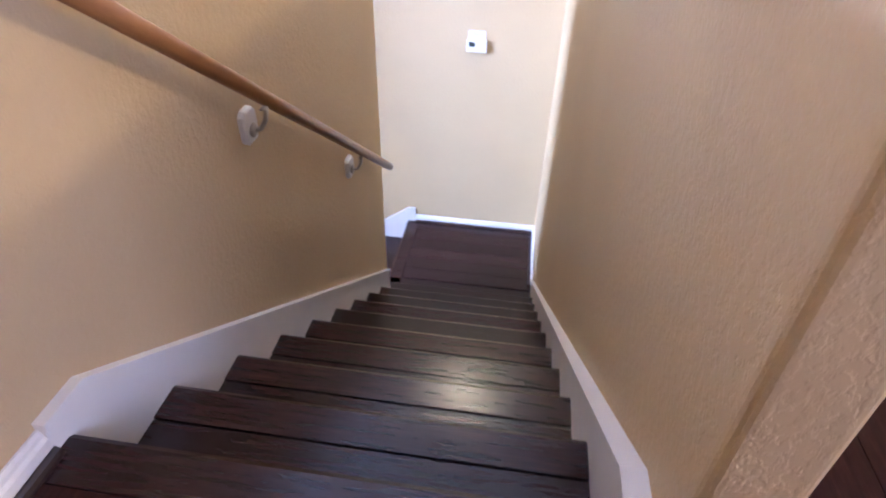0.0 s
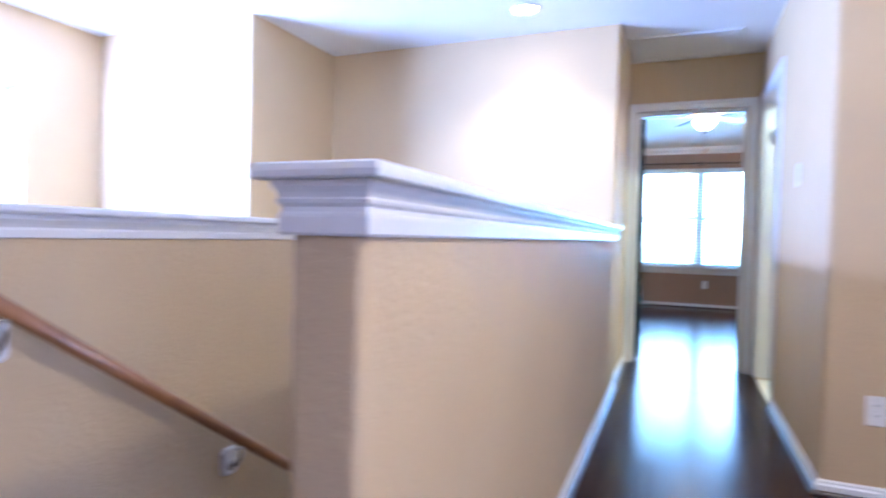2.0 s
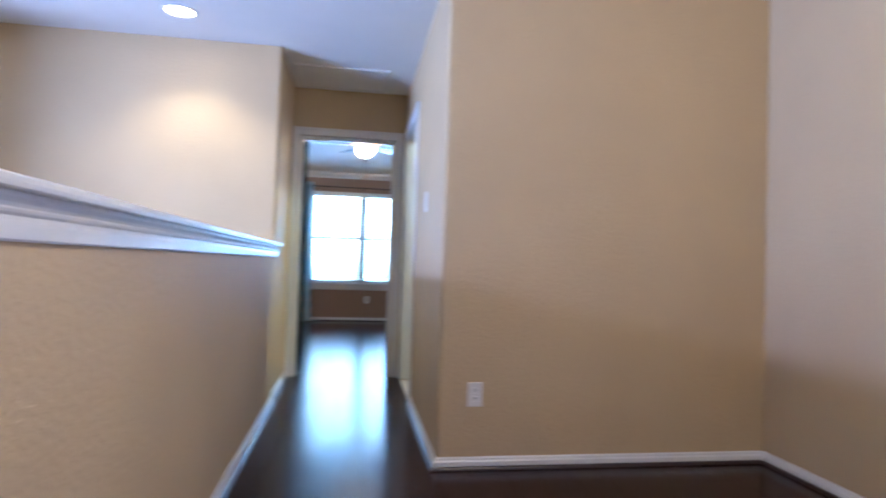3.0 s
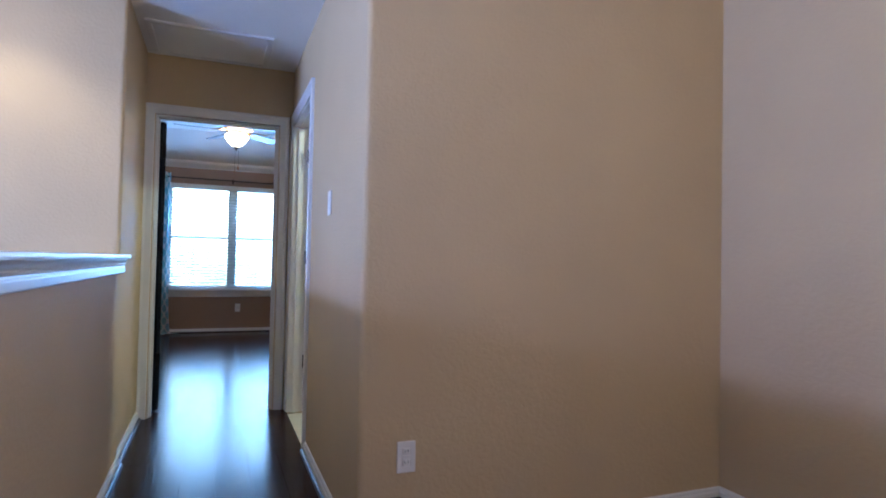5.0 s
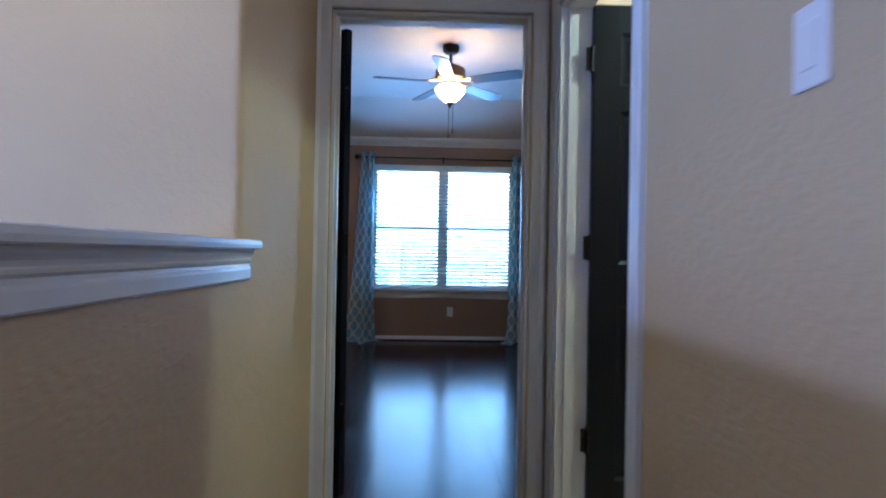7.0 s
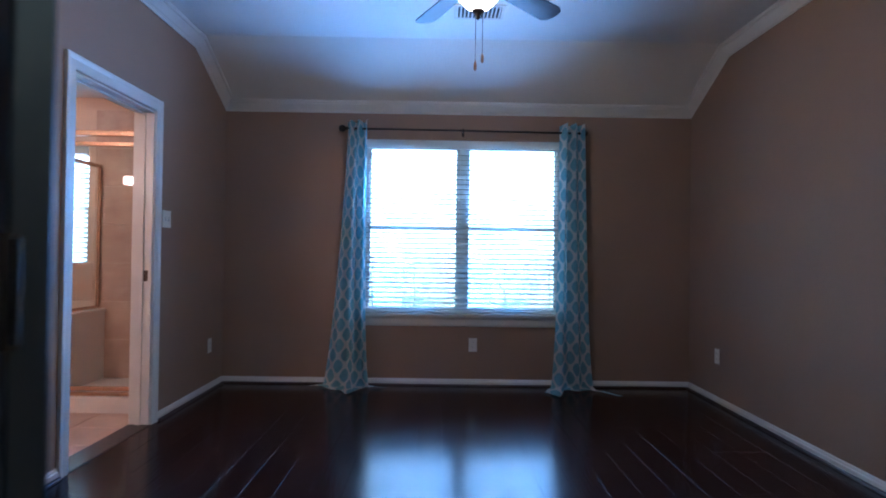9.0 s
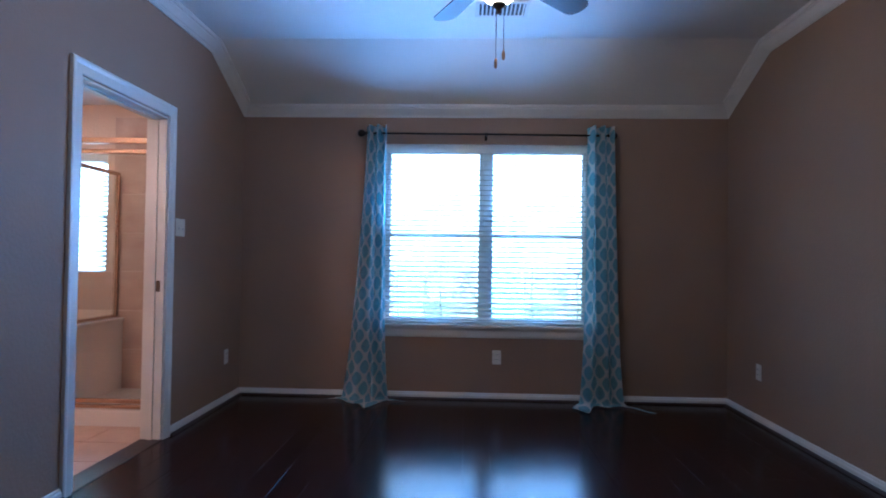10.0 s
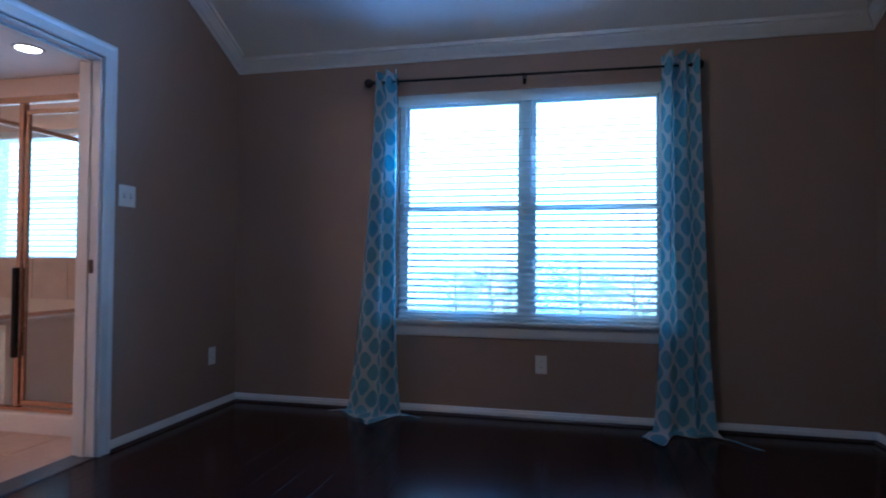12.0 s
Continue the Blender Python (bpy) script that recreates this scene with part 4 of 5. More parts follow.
lathe(bm, [(0.070, -0.322), (0.098, -0.330), (0.118, -0.345), (0.124, -0.362), (0.112, -0.385), (0.085, -0.420), (0.055, -0.450), (0.030, -0.465), (0.020, -0.468)], (0, 0, 0), 36)
bowl = part("glass_bowl", bm, M_BOWL, fan, "glowing frosted glass bowl", True)
bowl.visible_shadow = False
bm = bmesh.new()
lathe(bm, [(0.030, -0.463), (0.032, -0.472), (0.020, -0.482), (0.008, -0.492), (0.011, -0.502), (0.003, -0.512)], (0, 0, 0), 18)
part("finial", bm, M_BRONZE, fan, "", True)
for x, y, ln in ((0.022, -0.01, 0.205), (-0.012, -0.018, 0.245)):
    bm = bmesh.new()
    tube(bm, [(x, y, -0.47), (x, y, -0.47 - ln)], 0.0016, 6)
    ch = part("pull_chain", bm, M_BRONZE, fan)
    bm = bmesh.new()
    lathe(bm, [(0.002, 0.0), (0.006, -0.008), (0.008, -0.024), (0.007, -0.04), (0.003, -0.046)], (x, y, -0.47 - ln), 10)
    part("pull_knob", bm, M_AMBER, ch, "amber wood knob", True)
lamp = new("fan_bulb", bpy.data.lights.new("fan_bulb", "POINT"))
lamp.data.energy, lamp.data.color, lamp.data.shadow_soft_size = 1.9, WARM, 0.06
lamp.location = (FX, FY, CZ - 0.375)
lamp = area_lamp("fan_bulb_open_top", (FX, FY, CZ - 0.335), (FX, FY + 0.001, CZ), 0.31, 0.31, 4.6, (1.0, 0.55, 0.22))
lamp.data.shape = "DISK"

# ---- windows and blinds ----


def window_unit(name, label, plane, x0, x1, z0, z1, face, depth, mull=True):
    """A vinyl double-hung window, one or two lights wide, in the plane y = face (outwards +y); returned at the origin of its opening."""
    ob = thing(name, label, "window", (x0, face, z0), kind="structure")
    w, h = x1 - x0, z1 - z0
    cols = [(0, w)] if not mull else [(0, w / 2), (w / 2, w)]
    bm = bmesh.new()
    for d in ((0, w, 0, 0.04), (0, w, h - 0.04, h), (0, 0.04, 0.04, h - 0.04), (w - 0.04, w, 0.04, h - 0.04)):
        rbox(bm, d[0], d[1], depth - 0.07, depth - 0.005, d[2], d[3], 0.004, 1)
    part("window_frame", bm, M_VINYL, ob)
    if mull:
        bm = bmesh.new()
        rbox(bm, w / 2 - 0.031, w / 2 + 0.031, depth - 0.075, depth - 0.008, 0.03, h - 0.03, 0.004, 1)
        part("mullion", bm, M_VINYL, ob)
    for c0, c1 in cols:
        for lo, hi, dy in ((0.03, h / 2 + 0.015, -0.055), (h / 2 - 0.015, h - 0.03, -0.03)):
            bm = bmesh.new()
            for d in ((c0 + 0.03, c1 - 0.03, lo, lo + 0.035), (c0 + 0.03, c1 - 0.03, hi - 0.035, hi), (c0 + 0.03, c0 + 0.06, lo + 0.035, hi - 0.035), (c1 - 0.06, c1 - 0.03, lo + 0.035, hi - 0.035)):
                rbox(bm, d[0], d[1], depth + dy - 0.012, depth + dy + 0.012, d[2], d[3], 0.003, 1)
            sash = part("sash", bm, M_VINYL, ob)
            bm = boxes((c0 + 0.055, c1 - 0.055, depth + dy - 0.002, depth + dy + 0.002, lo + 0.03, hi - 0.03))
            pane = part("pane", bm, M_GLASS, sash)
            pane.visible_shadow = False
    return ob


def blind(name, label, x0, x1, z0, z1, y, tilt, pitch=0.043, valance=0.075):
    """A faux-wood blind: valance, slats, bottom rail, ladder cords and a wand."""
    ob = thing(name, label, "blind", (x0, y, z0))
    w, h = x1 - x0, z1 - z0
    bm = bmesh.new()
    rbox(bm, 0, w, -0.034, -0.024, h - valance, h, 0.003, 2)
    rbox(bm, 0.01, w - 0.01, -0.022, 0.028, h - 0.045, h - 0.002, 0.003, 1)
    part("valance", bm, M_SLAT, ob)
    n = int((h - valance - 0.03) / pitch)
    bm = bmesh.new()
    box(bm, 0.008, w - 0.008, -0.025, 0.025, -0.0014, 0.0014)
    me = mesh_of("slat", bm, M_SLAT)
    for i in range(n):
        s = new("slat", me)
        s.parent = ob
        s.matrix_local = pose(0, 0, 0.045 + i * pitch, tilt + random.uniform(-1.2, 1.2), 0, 0)
    bm = bmesh.new()
    rbox(bm, 0.008, w - 0.008, -0.026, 0.026, 0.004, 0.022, 0.004, 2)
    part("bottom_rail", bm, M_SLAT, ob)
    for f in (0.1, 0.36, 0.64, 0.9):
        bm = boxes(*[(w * f - 0.001, w * f + 0.001, s - 0.001, s + 0.001, 0.02, h - 0.04) for s in (-0.0275, 0.0275)])
        part("ladder_cord", bm, M_SLAT, ob)
    bm = bmesh.new()
    tube(bm, [(w - 0.06, -0.036, h - 0.06), (w - 0.06, -0.037, h - 0.75)], 0.004, 8)
    part("wand", bm, M_SLAT, ob)
    return ob


window_unit("window_1", "wide white vinyl double window in the bedroom wall", "y", WX0, WX1, WZ0, WZ1, BY1, 0.15)
blind("window_blind", "white faux-wood blind with open slats in the bedroom window", WX0 + 0.006, WX1 - 0.006, WZ0 + 0.022, WZ1, BY1 + 0.036, 17)
bm = bmesh.new()
sweep(bm, [(0.0, 0.0), (0.0, 0.012), (-0.004, 0.016), (-0.14, 0.016), (-0.14, -0.004), (0.0, -0.004)], [((WX0 - 0.05, BY1 - 0.045, WZ0 + 0.003), (0, -1, 0), (0, 0, 1)), ((WX1 + 0.05, BY1 - 0.045, WZ0 + 0.003), (0, -1, 0), (0, 0, 1))])
sill = structure("window_sill", bm, M_TRIM, "white painted stool and apron under the bedroom window", "window sill")
bm = bmesh.new()
sweep(bm, [(0, 0), (0.010, 0.004), (0.014, 0.02), (0.016, 0.06), (0.022, 0.078), (0.022, 0.088), (0, 0.088)], [((WX0 - 0.03, BY1, WZ0 - 0.09), (0, -1, 0), (0, 0, 1)), ((WX1 + 0.03, BY1, WZ0 - 0.09), (0, -1, 0), (0, 0, 1))])
part("apron", bm, M_TRIM, sill)

window_unit("window_2", "white vinyl window of the bathroom", "y", VX0, VX1, VZ0, VZ1, BY1, 0.15, False)
blind("window_blind", "white faux-wood blind in the bathroom window", VX0 + 0.006, VX1 - 0.006, VZ0 + 0.012, VZ1, BY1 + 0.036, 24)
w3 = window_unit("window_3", "bright white window lighting the stairwell", "y", 0, WW1 - WW0, WWB, WWT, 0, 0.12)
w3.matrix_world = Matrix.Translation((-3.8, WW0, WWB)) @ Matrix.Rotation(radians(90), 4, "Z")

# unseen window, added around the extra loft daylight lamp
w4 = window_unit("window_4", "unseen white vinyl window added in the side wall of the loft", "y", 0, EY1 - EY0, EZ0, EZ1, 0, 0.12)
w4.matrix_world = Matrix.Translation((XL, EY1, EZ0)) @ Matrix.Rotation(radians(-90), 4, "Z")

# ---- curtain rod and curtains ----
RODY, RODZ = BY1 - 0.095, 2.19
rod = thing("curtain_rod", "thin black curtain rod with round finials over the window", "curtain rod", (0.56, RODY, RODZ))
bm = bmesh.new()
tube(bm, [(-0.99, 0, 0.004), (0, 0, 0), (0.99, 0, -0.008)], 0.008, 12)
part("rod", bm, M_BLACK, rod, "", True)
for s in (-1, 1):
    bm = bmesh.new()
    lathe(bm, [(0.010, s * 0.985), (0.014, s * 0.992), (0.012, s * 1.0), (0.022, s * 1.008), (0.031, s * 1.025), (0.031, s * 1.038), (0.022, s * 1.055), (0.004, s * 1.062)], (0, 0, -0.002 - 0.006 * s), 20, "x")
    part("finial", bm, M_BLACK, rod, "round black finial", True)
for x in (-0.93, 0.0, 0.93):
    bm = bmesh.new()
    tube(bm, [(x, 0.094, 0.005), (x, 0.03, 0.0), (x, 0.0, -0.012)], 0.006, 8)
    rbox(bm, x - 0.011, x + 0.011, 0.088, 0.0945, -0.035, 0.035, 0.002, 1)
    rbox(bm, x - 0.006, x + 0.006, -0.012, 0.012, -0.018, 0.010, 0.003, 1)
    part("bracket", bm, M_BLACK, rod)


def curtain(xa, xb, lean, spread, seed, label):
    """A grommet-top panel in deep folds between xa and xb on the rod, wider and trailing on the floor at its foot."""
    rnd = random.Random(seed)
    ob = thing("curtain", label, "curtain", ((xa + xb) / 2, RODY, 0))
    cx = (xa + xb) / 2
    nu, nv = 96, 60
    folds = 2.5
    ph = [rnd.uniform(0, 6.28) for _ in range(6)]
    bm = bmesh.new()
    uvl = bm.loops.layers.uv.new("print")
    width_cloth = 0.55
    top, grid = RODZ + 0.058, []
    for j in range(nv + 1):
        s = j / nv
        row = []
        drop = s * (top + 0.12)
        for i in range(nu + 1):
            u = i / nu
            a = 2 * math.pi * folds * u
            half = (xb - xa) / 2 * (1 + spread * s ** 1.3 + 0.35 * s ** 9)
            x = cx + (2 * u - 1) * half + lean * s ** 1.2 + 0.012 * math.sin(a * 0.5 + ph[0] + 3 * s) * s
            amp = 0.056 * (1 - 0.25 * s) * (1 + 0.3 * math.sin(a * 0.37 + ph[1]))
            y = RODY + amp * math.cos(a + 0.9 * math.sin(2.2 * s + ph[2]) * s) + 0.012 * s * math.sin(5 * s + a * 0.3 + ph[3]) - 0.03 - 0.008 * s
            z = top - drop
            if z < 0.012:
                over = 0.012 - z
                k = 0.6 + 0.5 * math.sin(a * 0.45 + ph[4])
                y -= over * 1.4 * k
                x += over * 0.35 * math.sin(a * 0.4 + ph[5]) + (2 * u - 1) * over * 0.9
                z = 0.008 + 0.016 * abs(math.sin(a * 0.6 + over * 28)) * (1 - min(1, over / 0.1) * 0.6)
            row.append((bm.verts.new((x - cx, y - RODY, z)), (u * width_cloth, drop)))
        grid.append(row)
    for r0, r1 in zip(grid, grid[1:]):
        for i in range(nu):
            q = (r0[i], r0[i + 1], r1[i + 1], r1[i])
            f = bm.faces.new([p[0] for p in q])
            for lp, p in zip(f.loops, q):
                lp[uvl].uv = p[1]
    bmesh.ops.solidify(bm, geom=list(bm.faces), thickness=0.0015)
    part("cloth", bm, M_CLOTH, ob, "", True)
    for k in range(int(folds * 2)):
        u = (k + 0.5) / (folds * 2)
        x = (2 * u - 1) * (xb - xa) / 2
        bm = bmesh.new()
        lathe(bm, [(0.021, -0.002), (0.026, -0.002), (0.026, 0.002), (0.021, 0.002)], (x, 0, RODZ), 16, "x")
        part("grommet", bm, M_BLACK, ob, "dark metal grommet")
    return ob


curtain(-0.425, -0.250, -0.063, 1.05, 3, "white curtain with teal ogee print trailing on the floor")
curtain(1.385, 1.582, 0.035, 0.55, 8, "white and teal ogee curtain puddling on the dark floor")

# ---- bathroom ----
SY = 9.72
SXL = -2.56
SXR = BX0 - 0.122
bm = bmesh.new()
rbox(bm, SXL, SXR, SY - 0.05, SY + 0.05, -0.016, 0.105, 0.012, 2)
box(bm, SXL + 0.06, SXR, SY + 0.05, BY1 - 0.014, -0.016, 0.03)
solid("shower_pan", bm, M_PAN, "white acrylic shower pan with a raised curb", "shower pan")
bm = bmesh.new()
box(bm, SXL - 0.06, SXL + 0.06, SY + 0.05, BY1 - 0.014, -0.016, 0.60)
hw = solid("half_wall", bm, M_PAN, "white panelled half wall between the shower and the tub", "half wall")
bm = bmesh.new()
rbox(bm, SXL - 0.075, SXL + 0.075, SY - 0.04, BY1 - 0.016, 0.601, 0.63, 0.006, 2)
part("cap", bm, M_PAN, hw, "white stone cap")
tub = thing("bathtub", "white drop-in tub in a cream deck under the window", "bathtub", (-3.4, 10.1, 0))
bm = bmesh.new()
box(bm, TX0 + 0.9 - 0.001, SXL - 0.062, SY, SY + 0.03, -0.016, 0.53)
part("deck_front", bm, M_BATH, tub, "cream painted deck front")
bm = bmesh.new()
for d in ((TX0 + 0.9, SXL - 0.076, SY - 0.02, SY + 0.14), (TX0 + 0.9, SXL - 0.076, BY1 - 0.12, BY1 - 0.014), (TX0 + 0.9, TX0 + 1.02, SY + 0.14, BY1 - 0.12), (SXL - 0.2, SXL - 0.076, SY + 0.14, BY1 - 0.12)):
    box(bm, *d, 0.53, 0.565)
part("deck", bm, M_PAN, tub, "white deck")
bm = bmesh.new()
v = [[bm.verts.new((x0, y0, z)) for x0, y0 in ((TX0 + 1.02 + i, SY + 0.14 + i), (SXL - 0.2 - i, SY + 0.14 + i), (SXL - 0.2 - i, BY1 - 0.12 - i), (TX0 + 1.02 + i, BY1 - 0.12 - i))] for i, z in ((0, 0.566), (0.02, 0.55), (0.09, 0.14), (0.14, 0.1))]
for r0, r1 in zip(v, v[1:]):
    for i in range(4):
        bm.faces.new((r0[i], r0[(i + 1) % 4], r1[(i + 1) % 4], r1[i]))
bm.faces.new(v[-1])
part("basin", bm, M_PAN, tub, "white acrylic basin")
for ob in list(tub.children):
    ob.matrix_parent_inverse = Matrix.Translation((3.4, -10.1, 0))
shower = thing("shower_enclosure", "framed glass shower enclosure with champagne metal posts", "shower", (SXL, SY, 0.105))
sinv = Matrix.Translation((-SXL, -SY, -0.105))


def shower_part(name, bm, mat, label=""):
    bmesh.ops.transform(bm, matrix=sinv, verts=bm.verts)
    return part(name, bm, mat, shower, label)


DX = -2.345
for d in ((SXL - 0.02, SXR, SY - 0.02, SY + 0.02, 1.93, 1.97), (SXL - 0.02, SXR, SY - 0.018, SY + 0.018, 0.106, 0.13)):
    bm = bmesh.new()
    rbox(bm, *d, 0.004, 1)
    shower_part("rail", bm, M_COPPER)
for x0, x1 in ((SXL - 0.018, SXL + 0.018), (DX - 0.018, DX + 0.02), (SXR - 0.03, SXR - 0.001)):
    bm = bmesh.new()
    rbox(bm, x0, x1, SY - 0.02, SY + 0.02, 0.13, 1.93, 0.004, 1)
    shower_part("post", bm, M_COPPER)
bm = bmesh.new()
rbox(bm, DX + 0.03, SXR - 0.04, SY - 0.012, SY + 0.012, 0.14, 0.17, 0.003, 1)
rbox(bm, DX + 0.03, SXR - 0.04, SY - 0.012, SY + 0.012, 1.86, 1.89, 0.003, 1)
rbox(bm, DX + 0.03, DX + 0.052, SY - 0.012, SY + 0.012, 0.17, 1.86, 0.003, 1)
rbox(bm, SXR - 0.062, SXR - 0.04, SY - 0.012, SY + 0.012, 0.17, 1.86, 0.003, 1)
sdoor = shower_part("shower_door", bm, M_COPPER, "champagne framed glass door")
for x0, x1, z0, z1 in ((SXL + 0.018, DX - 0.018, 0.13, 1.93), (DX + 0.052, SXR - 0.062, 0.17, 1.86)):
    bm = boxes((x0, x1, SY - 0.003, SY + 0.003, z0, z1))
    p = shower_part("pane", bm, M_SHGLASS)
    p.visible_shadow = False
for d in ((SXL - 0.015, SXL + 0.015, SY + 0.02, BY1 - 0.02, 1.83, 1.86), (SXL - 0.015, SXL + 0.015, SY + 0.02, BY1 - 0.02, 0.631, 0.655), (SXL - 0.015, SXL + 0.015, BY1 - 0.04, BY1 - 0.015, 0.655, 1.83)):
    bm = bmesh.new()
    rbox(bm, *d, 0.003, 1)
    shower_part("side_rail", bm, M_COPPER)
bm = boxes((SXL - 0.003, SXL + 0.003, SY + 0.02, BY1 - 0.04, 0.655, 1.83))
p = shower_part("pane", bm, M_SHGLASS)
p.visible_shadow = False
bm = bmesh.new()
rbox(bm, DX - 0.015, DX + 0.015, SY - 0.045, SY - 0.021, 0.42, 0.95, 0.006, 2)
shower_part("handle", bm, M_BLACK, "dark pull handle")
bm = bmesh.new()
lathe(bm, [(0.05, 0.0), (0.05, -0.008), (0.02, -0.012), (0.018, -0.04), (0.006, -0.045)], (-2.0, BY1 - 0.0145, 0.98), 20, "y")
solid("shower_valve", bm, M_NICKEL, "round chrome shower valve on the tiled wall", "valve", smooth=True)

vanity = thing("vanity_light", "bar of round glowing vanity bulbs on the bathroom wall", "wall light", (-2.9, 6.86, 1.95))
bm = bmesh.new()
rbox(bm, -0.5, 0.5, -0.038, 0.0, -0.05, 0.05, 0.006, 2)
part("bar", bm, M_NICKEL, vanity)
for i in range(5):
    bm = bmesh.new()
    bmesh.ops.create_uvsphere(bm, u_segments=18, v_segments=12, radius=0.045, matrix=Matrix.Translation((-0.4 + 0.2 * i, 0.05, 0)))
    part("bulb", bm, M_BULB, vanity, "glowing round bulb", True)
lamp = new("vanity_glow", bpy.data.lights.new("vanity_glow", "AREA"))
lamp.data.shape, lamp.data.size, lamp.data.size_y, lamp.data.energy, lamp.data.color = "RECTANGLE", 0.9, 0.1, 5, (1.0, 0.50, 0.28)
lamp.matrix_world = look((-2.9, 6.97, 1.95), (-2.7, 9.5, 1.0))

# ---- outside ----


def tree(x, y, h, r, seed):
    rnd = random.Random(seed)
    g = LOW - 0.2
    ob = thing("tree", "leafy green tree beyond the window", "tree", (x, y, g), "trees behind the house")
    bm = bmesh.new()
    tube(bm, [(0, 0, 0), (0.05, 0.02, h * 0.3), (-0.04, 0.05, h * 0.6), (0.02, 0, h * 0.85)], [0.07, 0.055, 0.035, 0.015], 10)
    for _ in range(7):
        a, z0 = rnd.uniform(0, 6.28), rnd.uniform(0.3, 0.7) * h
        tube(bm, [(0, 0, z0), (math.cos(a) * r * 0.4, math.sin(a) * r * 0.4, z0 + 0.1 * h), (math.cos(a) * r * 0.8, math.sin(a) * r * 0.8, z0 + 0.16 * h)], [0.03, 0.02, 0.008], 6)
    part("trunk", bm, M_BARK, ob)
    verts, faces = [], []
    for _ in range(7500):
        a, q = rnd.uniform(0, 6.28), rnd.uniform(0.25, 1.0) ** 0.6
        zz = rnd.uniform(-1, 1)
        lump = 1 + 0.28 * math.sin(3 * a + seed) * math.cos(4 * zz + seed)
        rr = r * q * math.sqrt(max(0, 1 - zz * zz)) * lump
        c = Vector((math.cos(a) * rr, math.sin(a) * rr, h * 0.56 + zz * h * 0.40 * q * lump))
        s = rnd.uniform(0.02, 0.05)
        u = Vector((rnd.gauss(0, 1), rnd.gauss(0, 1), rnd.gauss(0, 1))).normalized()
        w = u.cross(Vector((rnd.gauss(0, 1), rnd.gauss(0, 1), rnd.gauss(0, 1)))).normalized()
        k = len(verts)
        verts += [c + u * s, c + w * s * 0.6, c - u * s, c - w * s * 0.6]
        faces.append((k, k + 1, k + 2, k + 3))
    me = bpy.data.meshes.new("crown")
    me.from_pydata([tuple(q) for q in verts], [], faces)
    me.materials.append(M_LEAF)
    cr = new("crown", me)
    cr.parent = ob


tree(-0.8, 34, 5.2, 1.9, 4)
tree(3.9, 36, 4.6, 2.6, 9)
tree(1.4, 40, 5.0, 2.3, 31)
tree(-3.6, 40, 4.6, 2.2, 33)
tree(7.6, 43, 4.9, 2.5, 35)
tree(-6.5, 44, 4.5, 2.4, 12)
tree(11, 46, 4.7, 2.6, 17)
tree(-11, 12, 7.0, 2.6, 21)

# added sheet that glows by itself, so the view outside burns out
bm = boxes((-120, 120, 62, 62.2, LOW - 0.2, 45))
structure("backdrop", bm, M_BACKDROP_GLOW, "glowing pale blue sheet beyond the trees in place of bright distance", "backdrop")

# ---- floor pieces ----
PW, PL, GAP = 0.158, 1.22, 0.0013
PLANKS = {}


def plank_mesh(w, l):
    key = (round(w, 3), round(l, 3))
    if key not in PLANKS:
        bm = bmesh.new()
        b, t = 0.0007, 0.0
        v = [[bm.verts.new((x, y, z)) for x, y in ((i, i), (key[0] - i, i), (key[0] - i, key[1] - i), (i, key[1] - i))] for i, z in ((0, -0.012), (0, t - 0.0006), (b, t))]
        for r0, r1 in zip(v, v[1:]):
            for i in range(4):
                bm.faces.new((r0[i], r0[(i + 1) % 4], r1[(i + 1) % 4], r1[i]))
        bm.faces.new(v[-1])
        PLANKS[key] = mesh_of("plank", bm, M_WOOD)
    return PLANKS[key]


def plank_rect(parent, x0, x1, y0, y1, seed):
    """Rows of planks along y, in random stagger, cut at the edges."""
    rnd = random.Random(seed)
    x = x0
    while x < x1 - 0.01:
        w = min(PW, x1 - x)
        y = y0 - rnd.randint(0, 7) * PL / 8
        while y < y1 - 0.005:
            a, b = max(y, y0), min(y + PL, y1)
            if b - a > 0.01:
                ob = new("plank", plank_mesh(w - GAP, b - a - GAP))
                ob.parent = parent
                ob.location = (x, a, 0)
                ob.rotation_euler = (rnd.uniform(-0.0003, 0.0003), rnd.uniform(-0.0008, 0.0008), 0)
            y += PL
        x += PW


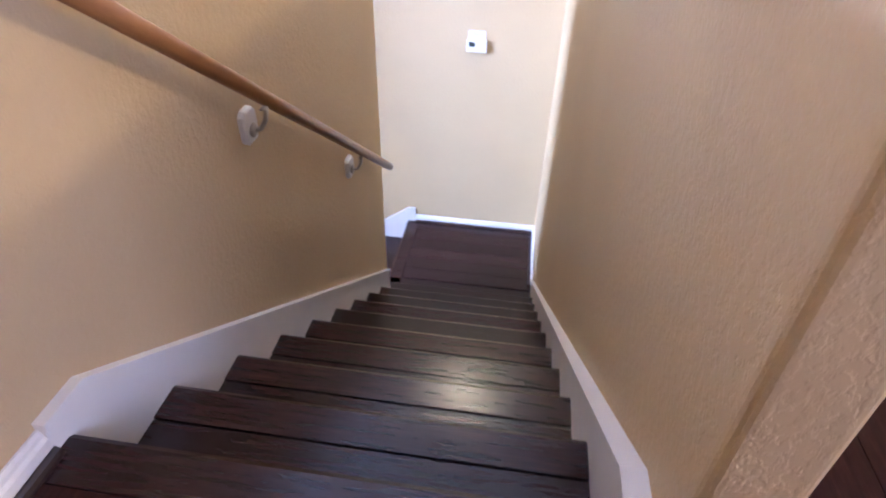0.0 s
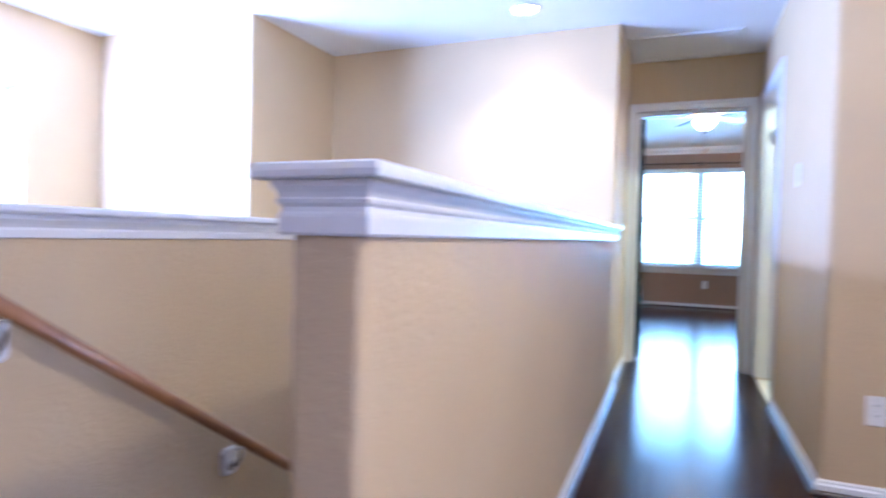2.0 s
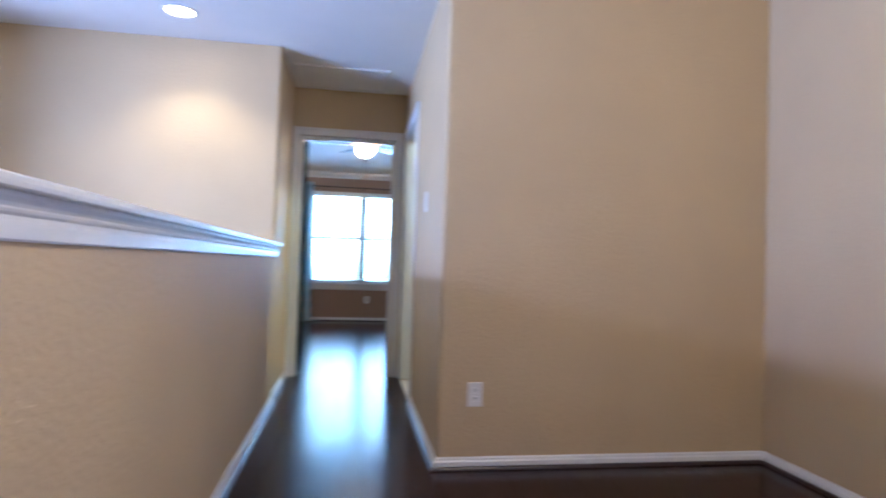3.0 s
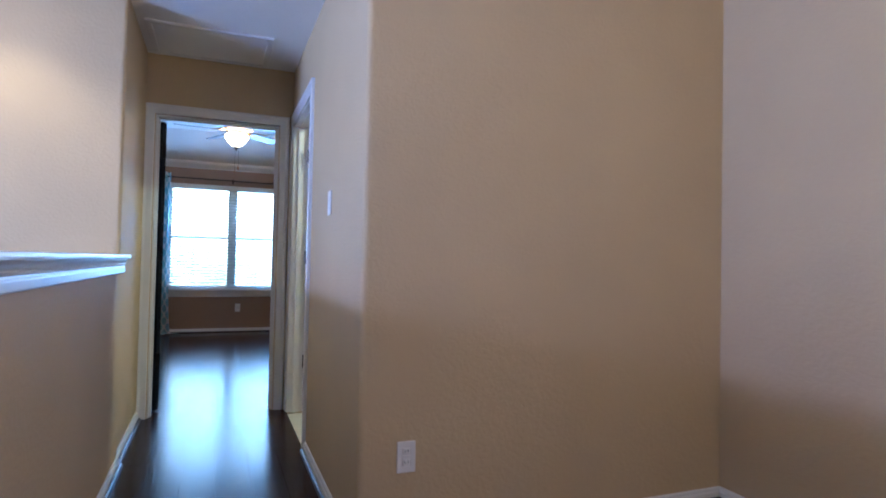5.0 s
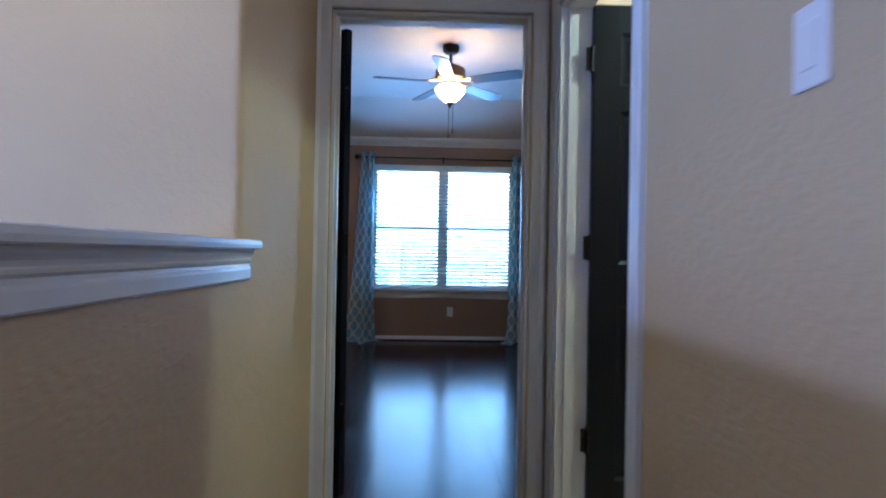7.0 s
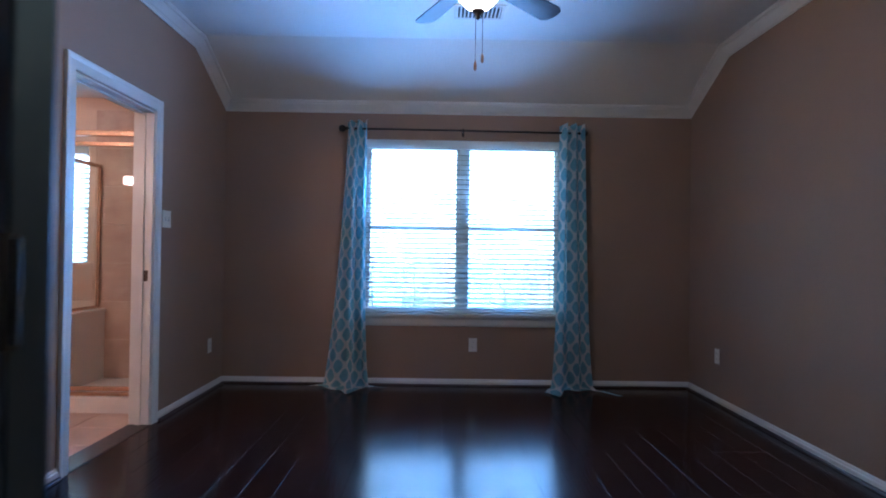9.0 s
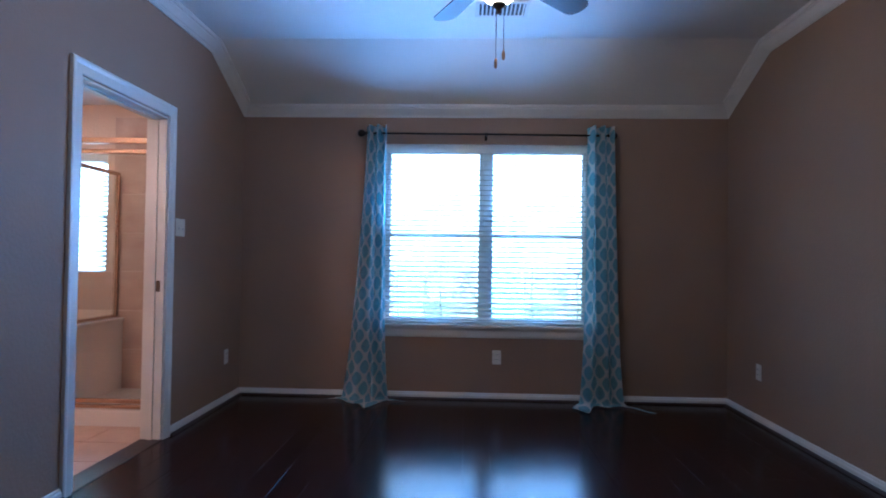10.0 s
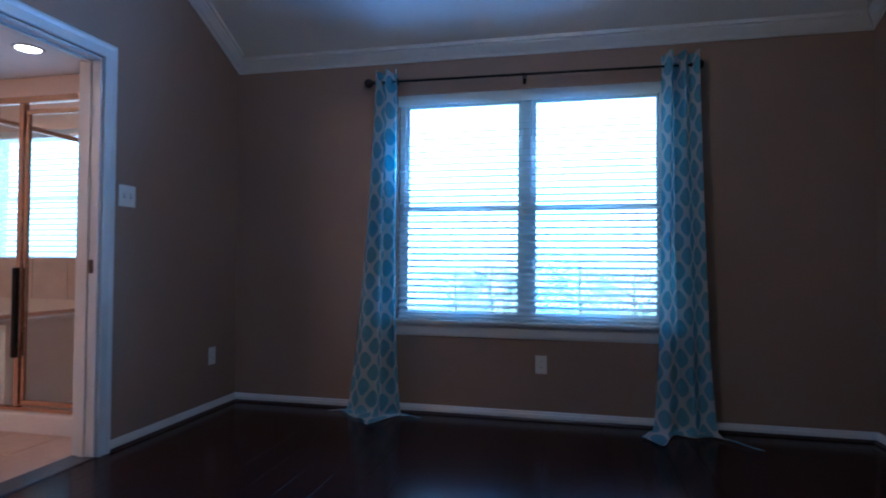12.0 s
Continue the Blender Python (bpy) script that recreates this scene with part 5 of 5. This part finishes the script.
plank_rect(floor_hall, XP1, XH, Y0 - 0.097, YB, 1)
plank_rect(floor_hall, XHL, XH, YB, 5.994, 6)
plank_rect(floor_hall, XW, XH, -0.6, Y0 - 0.097, 2)
plank_rect(floor_hall, XH, XL, -0.6, YL, 3)
plank_rect(floor_hall, XW, XL, BACK, -0.6, 7)
plank_rect(floor_hall, DL + 0.012, 0.75, 5.994, YD1, 4)
plank_rect(floor_bed, BX0, BX1, YD1, BY1, 5)

# bathroom tiles, laid square
TL = 0.33


def tile_mesh(w, l, t, mat, name="tile"):
    bm = bmesh.new()
    b = 0.002
    v = [[bm.verts.new((x, y, z)) for x, y in ((i, i), (w - i, i), (w - i, l - i), (i, l - i))] for i, z in ((0, -t), (0, -b), (b, 0))]
    for r0, r1 in zip(v, v[1:]):
        for i in range(4):
            bm.faces.new((r0[i], r0[(i + 1) % 4], r1[(i + 1) % 4], r1[i]))
    bm.faces.new(v[-1])
    return mesh_of(name, bm, mat)


me = tile_mesh(TL - 0.005, TL - 0.005, 0.012, M_FTILE)
for i in range(8):
    for j in range(9):
        x, y = SXR - (i + 1) * TL, 9.66 - (j + 1) * TL
        if x > TX0 and y > 6.83:
            ob = new("tile", me)
            ob.parent = floor_bath
            ob.location = (x, y, 0)
me2 = tile_mesh(0.325, 0.325, 0.010, M_WTILE)
shower_tiles = thing("shower_wall_tile", "travertine tiles lining the shower and tub walls", "wall tile", (SXL, BY1, 0), kind="structure")
for i in range(8):
    for j in range(7):
        x, z = SXR - (i + 1) * 0.33, 0.03 + j * 0.33
        if x < SXL - 0.1 and (z < 0.5 or z > 0.7):
            continue
        ob = new("tile", me2)
        ob.parent = shower_tiles
        ob.matrix_local = Matrix.Translation((x - SXL, -0.012, z)) @ Matrix.Rotation(radians(90), 4, "X")
for i in range(3):
    for j in range(7):
        ob = new("tile", me2)
        ob.parent = shower_tiles
        ob.matrix_local = Matrix.Translation((SXR - 0.012 - SXL, -0.015 - (i + 1) * 0.305, 0.03 + j * 0.33)) @ Matrix.Rotation(radians(-90), 4, "Y") @ Matrix.Diagonal((1, 0.92, 1, 1))
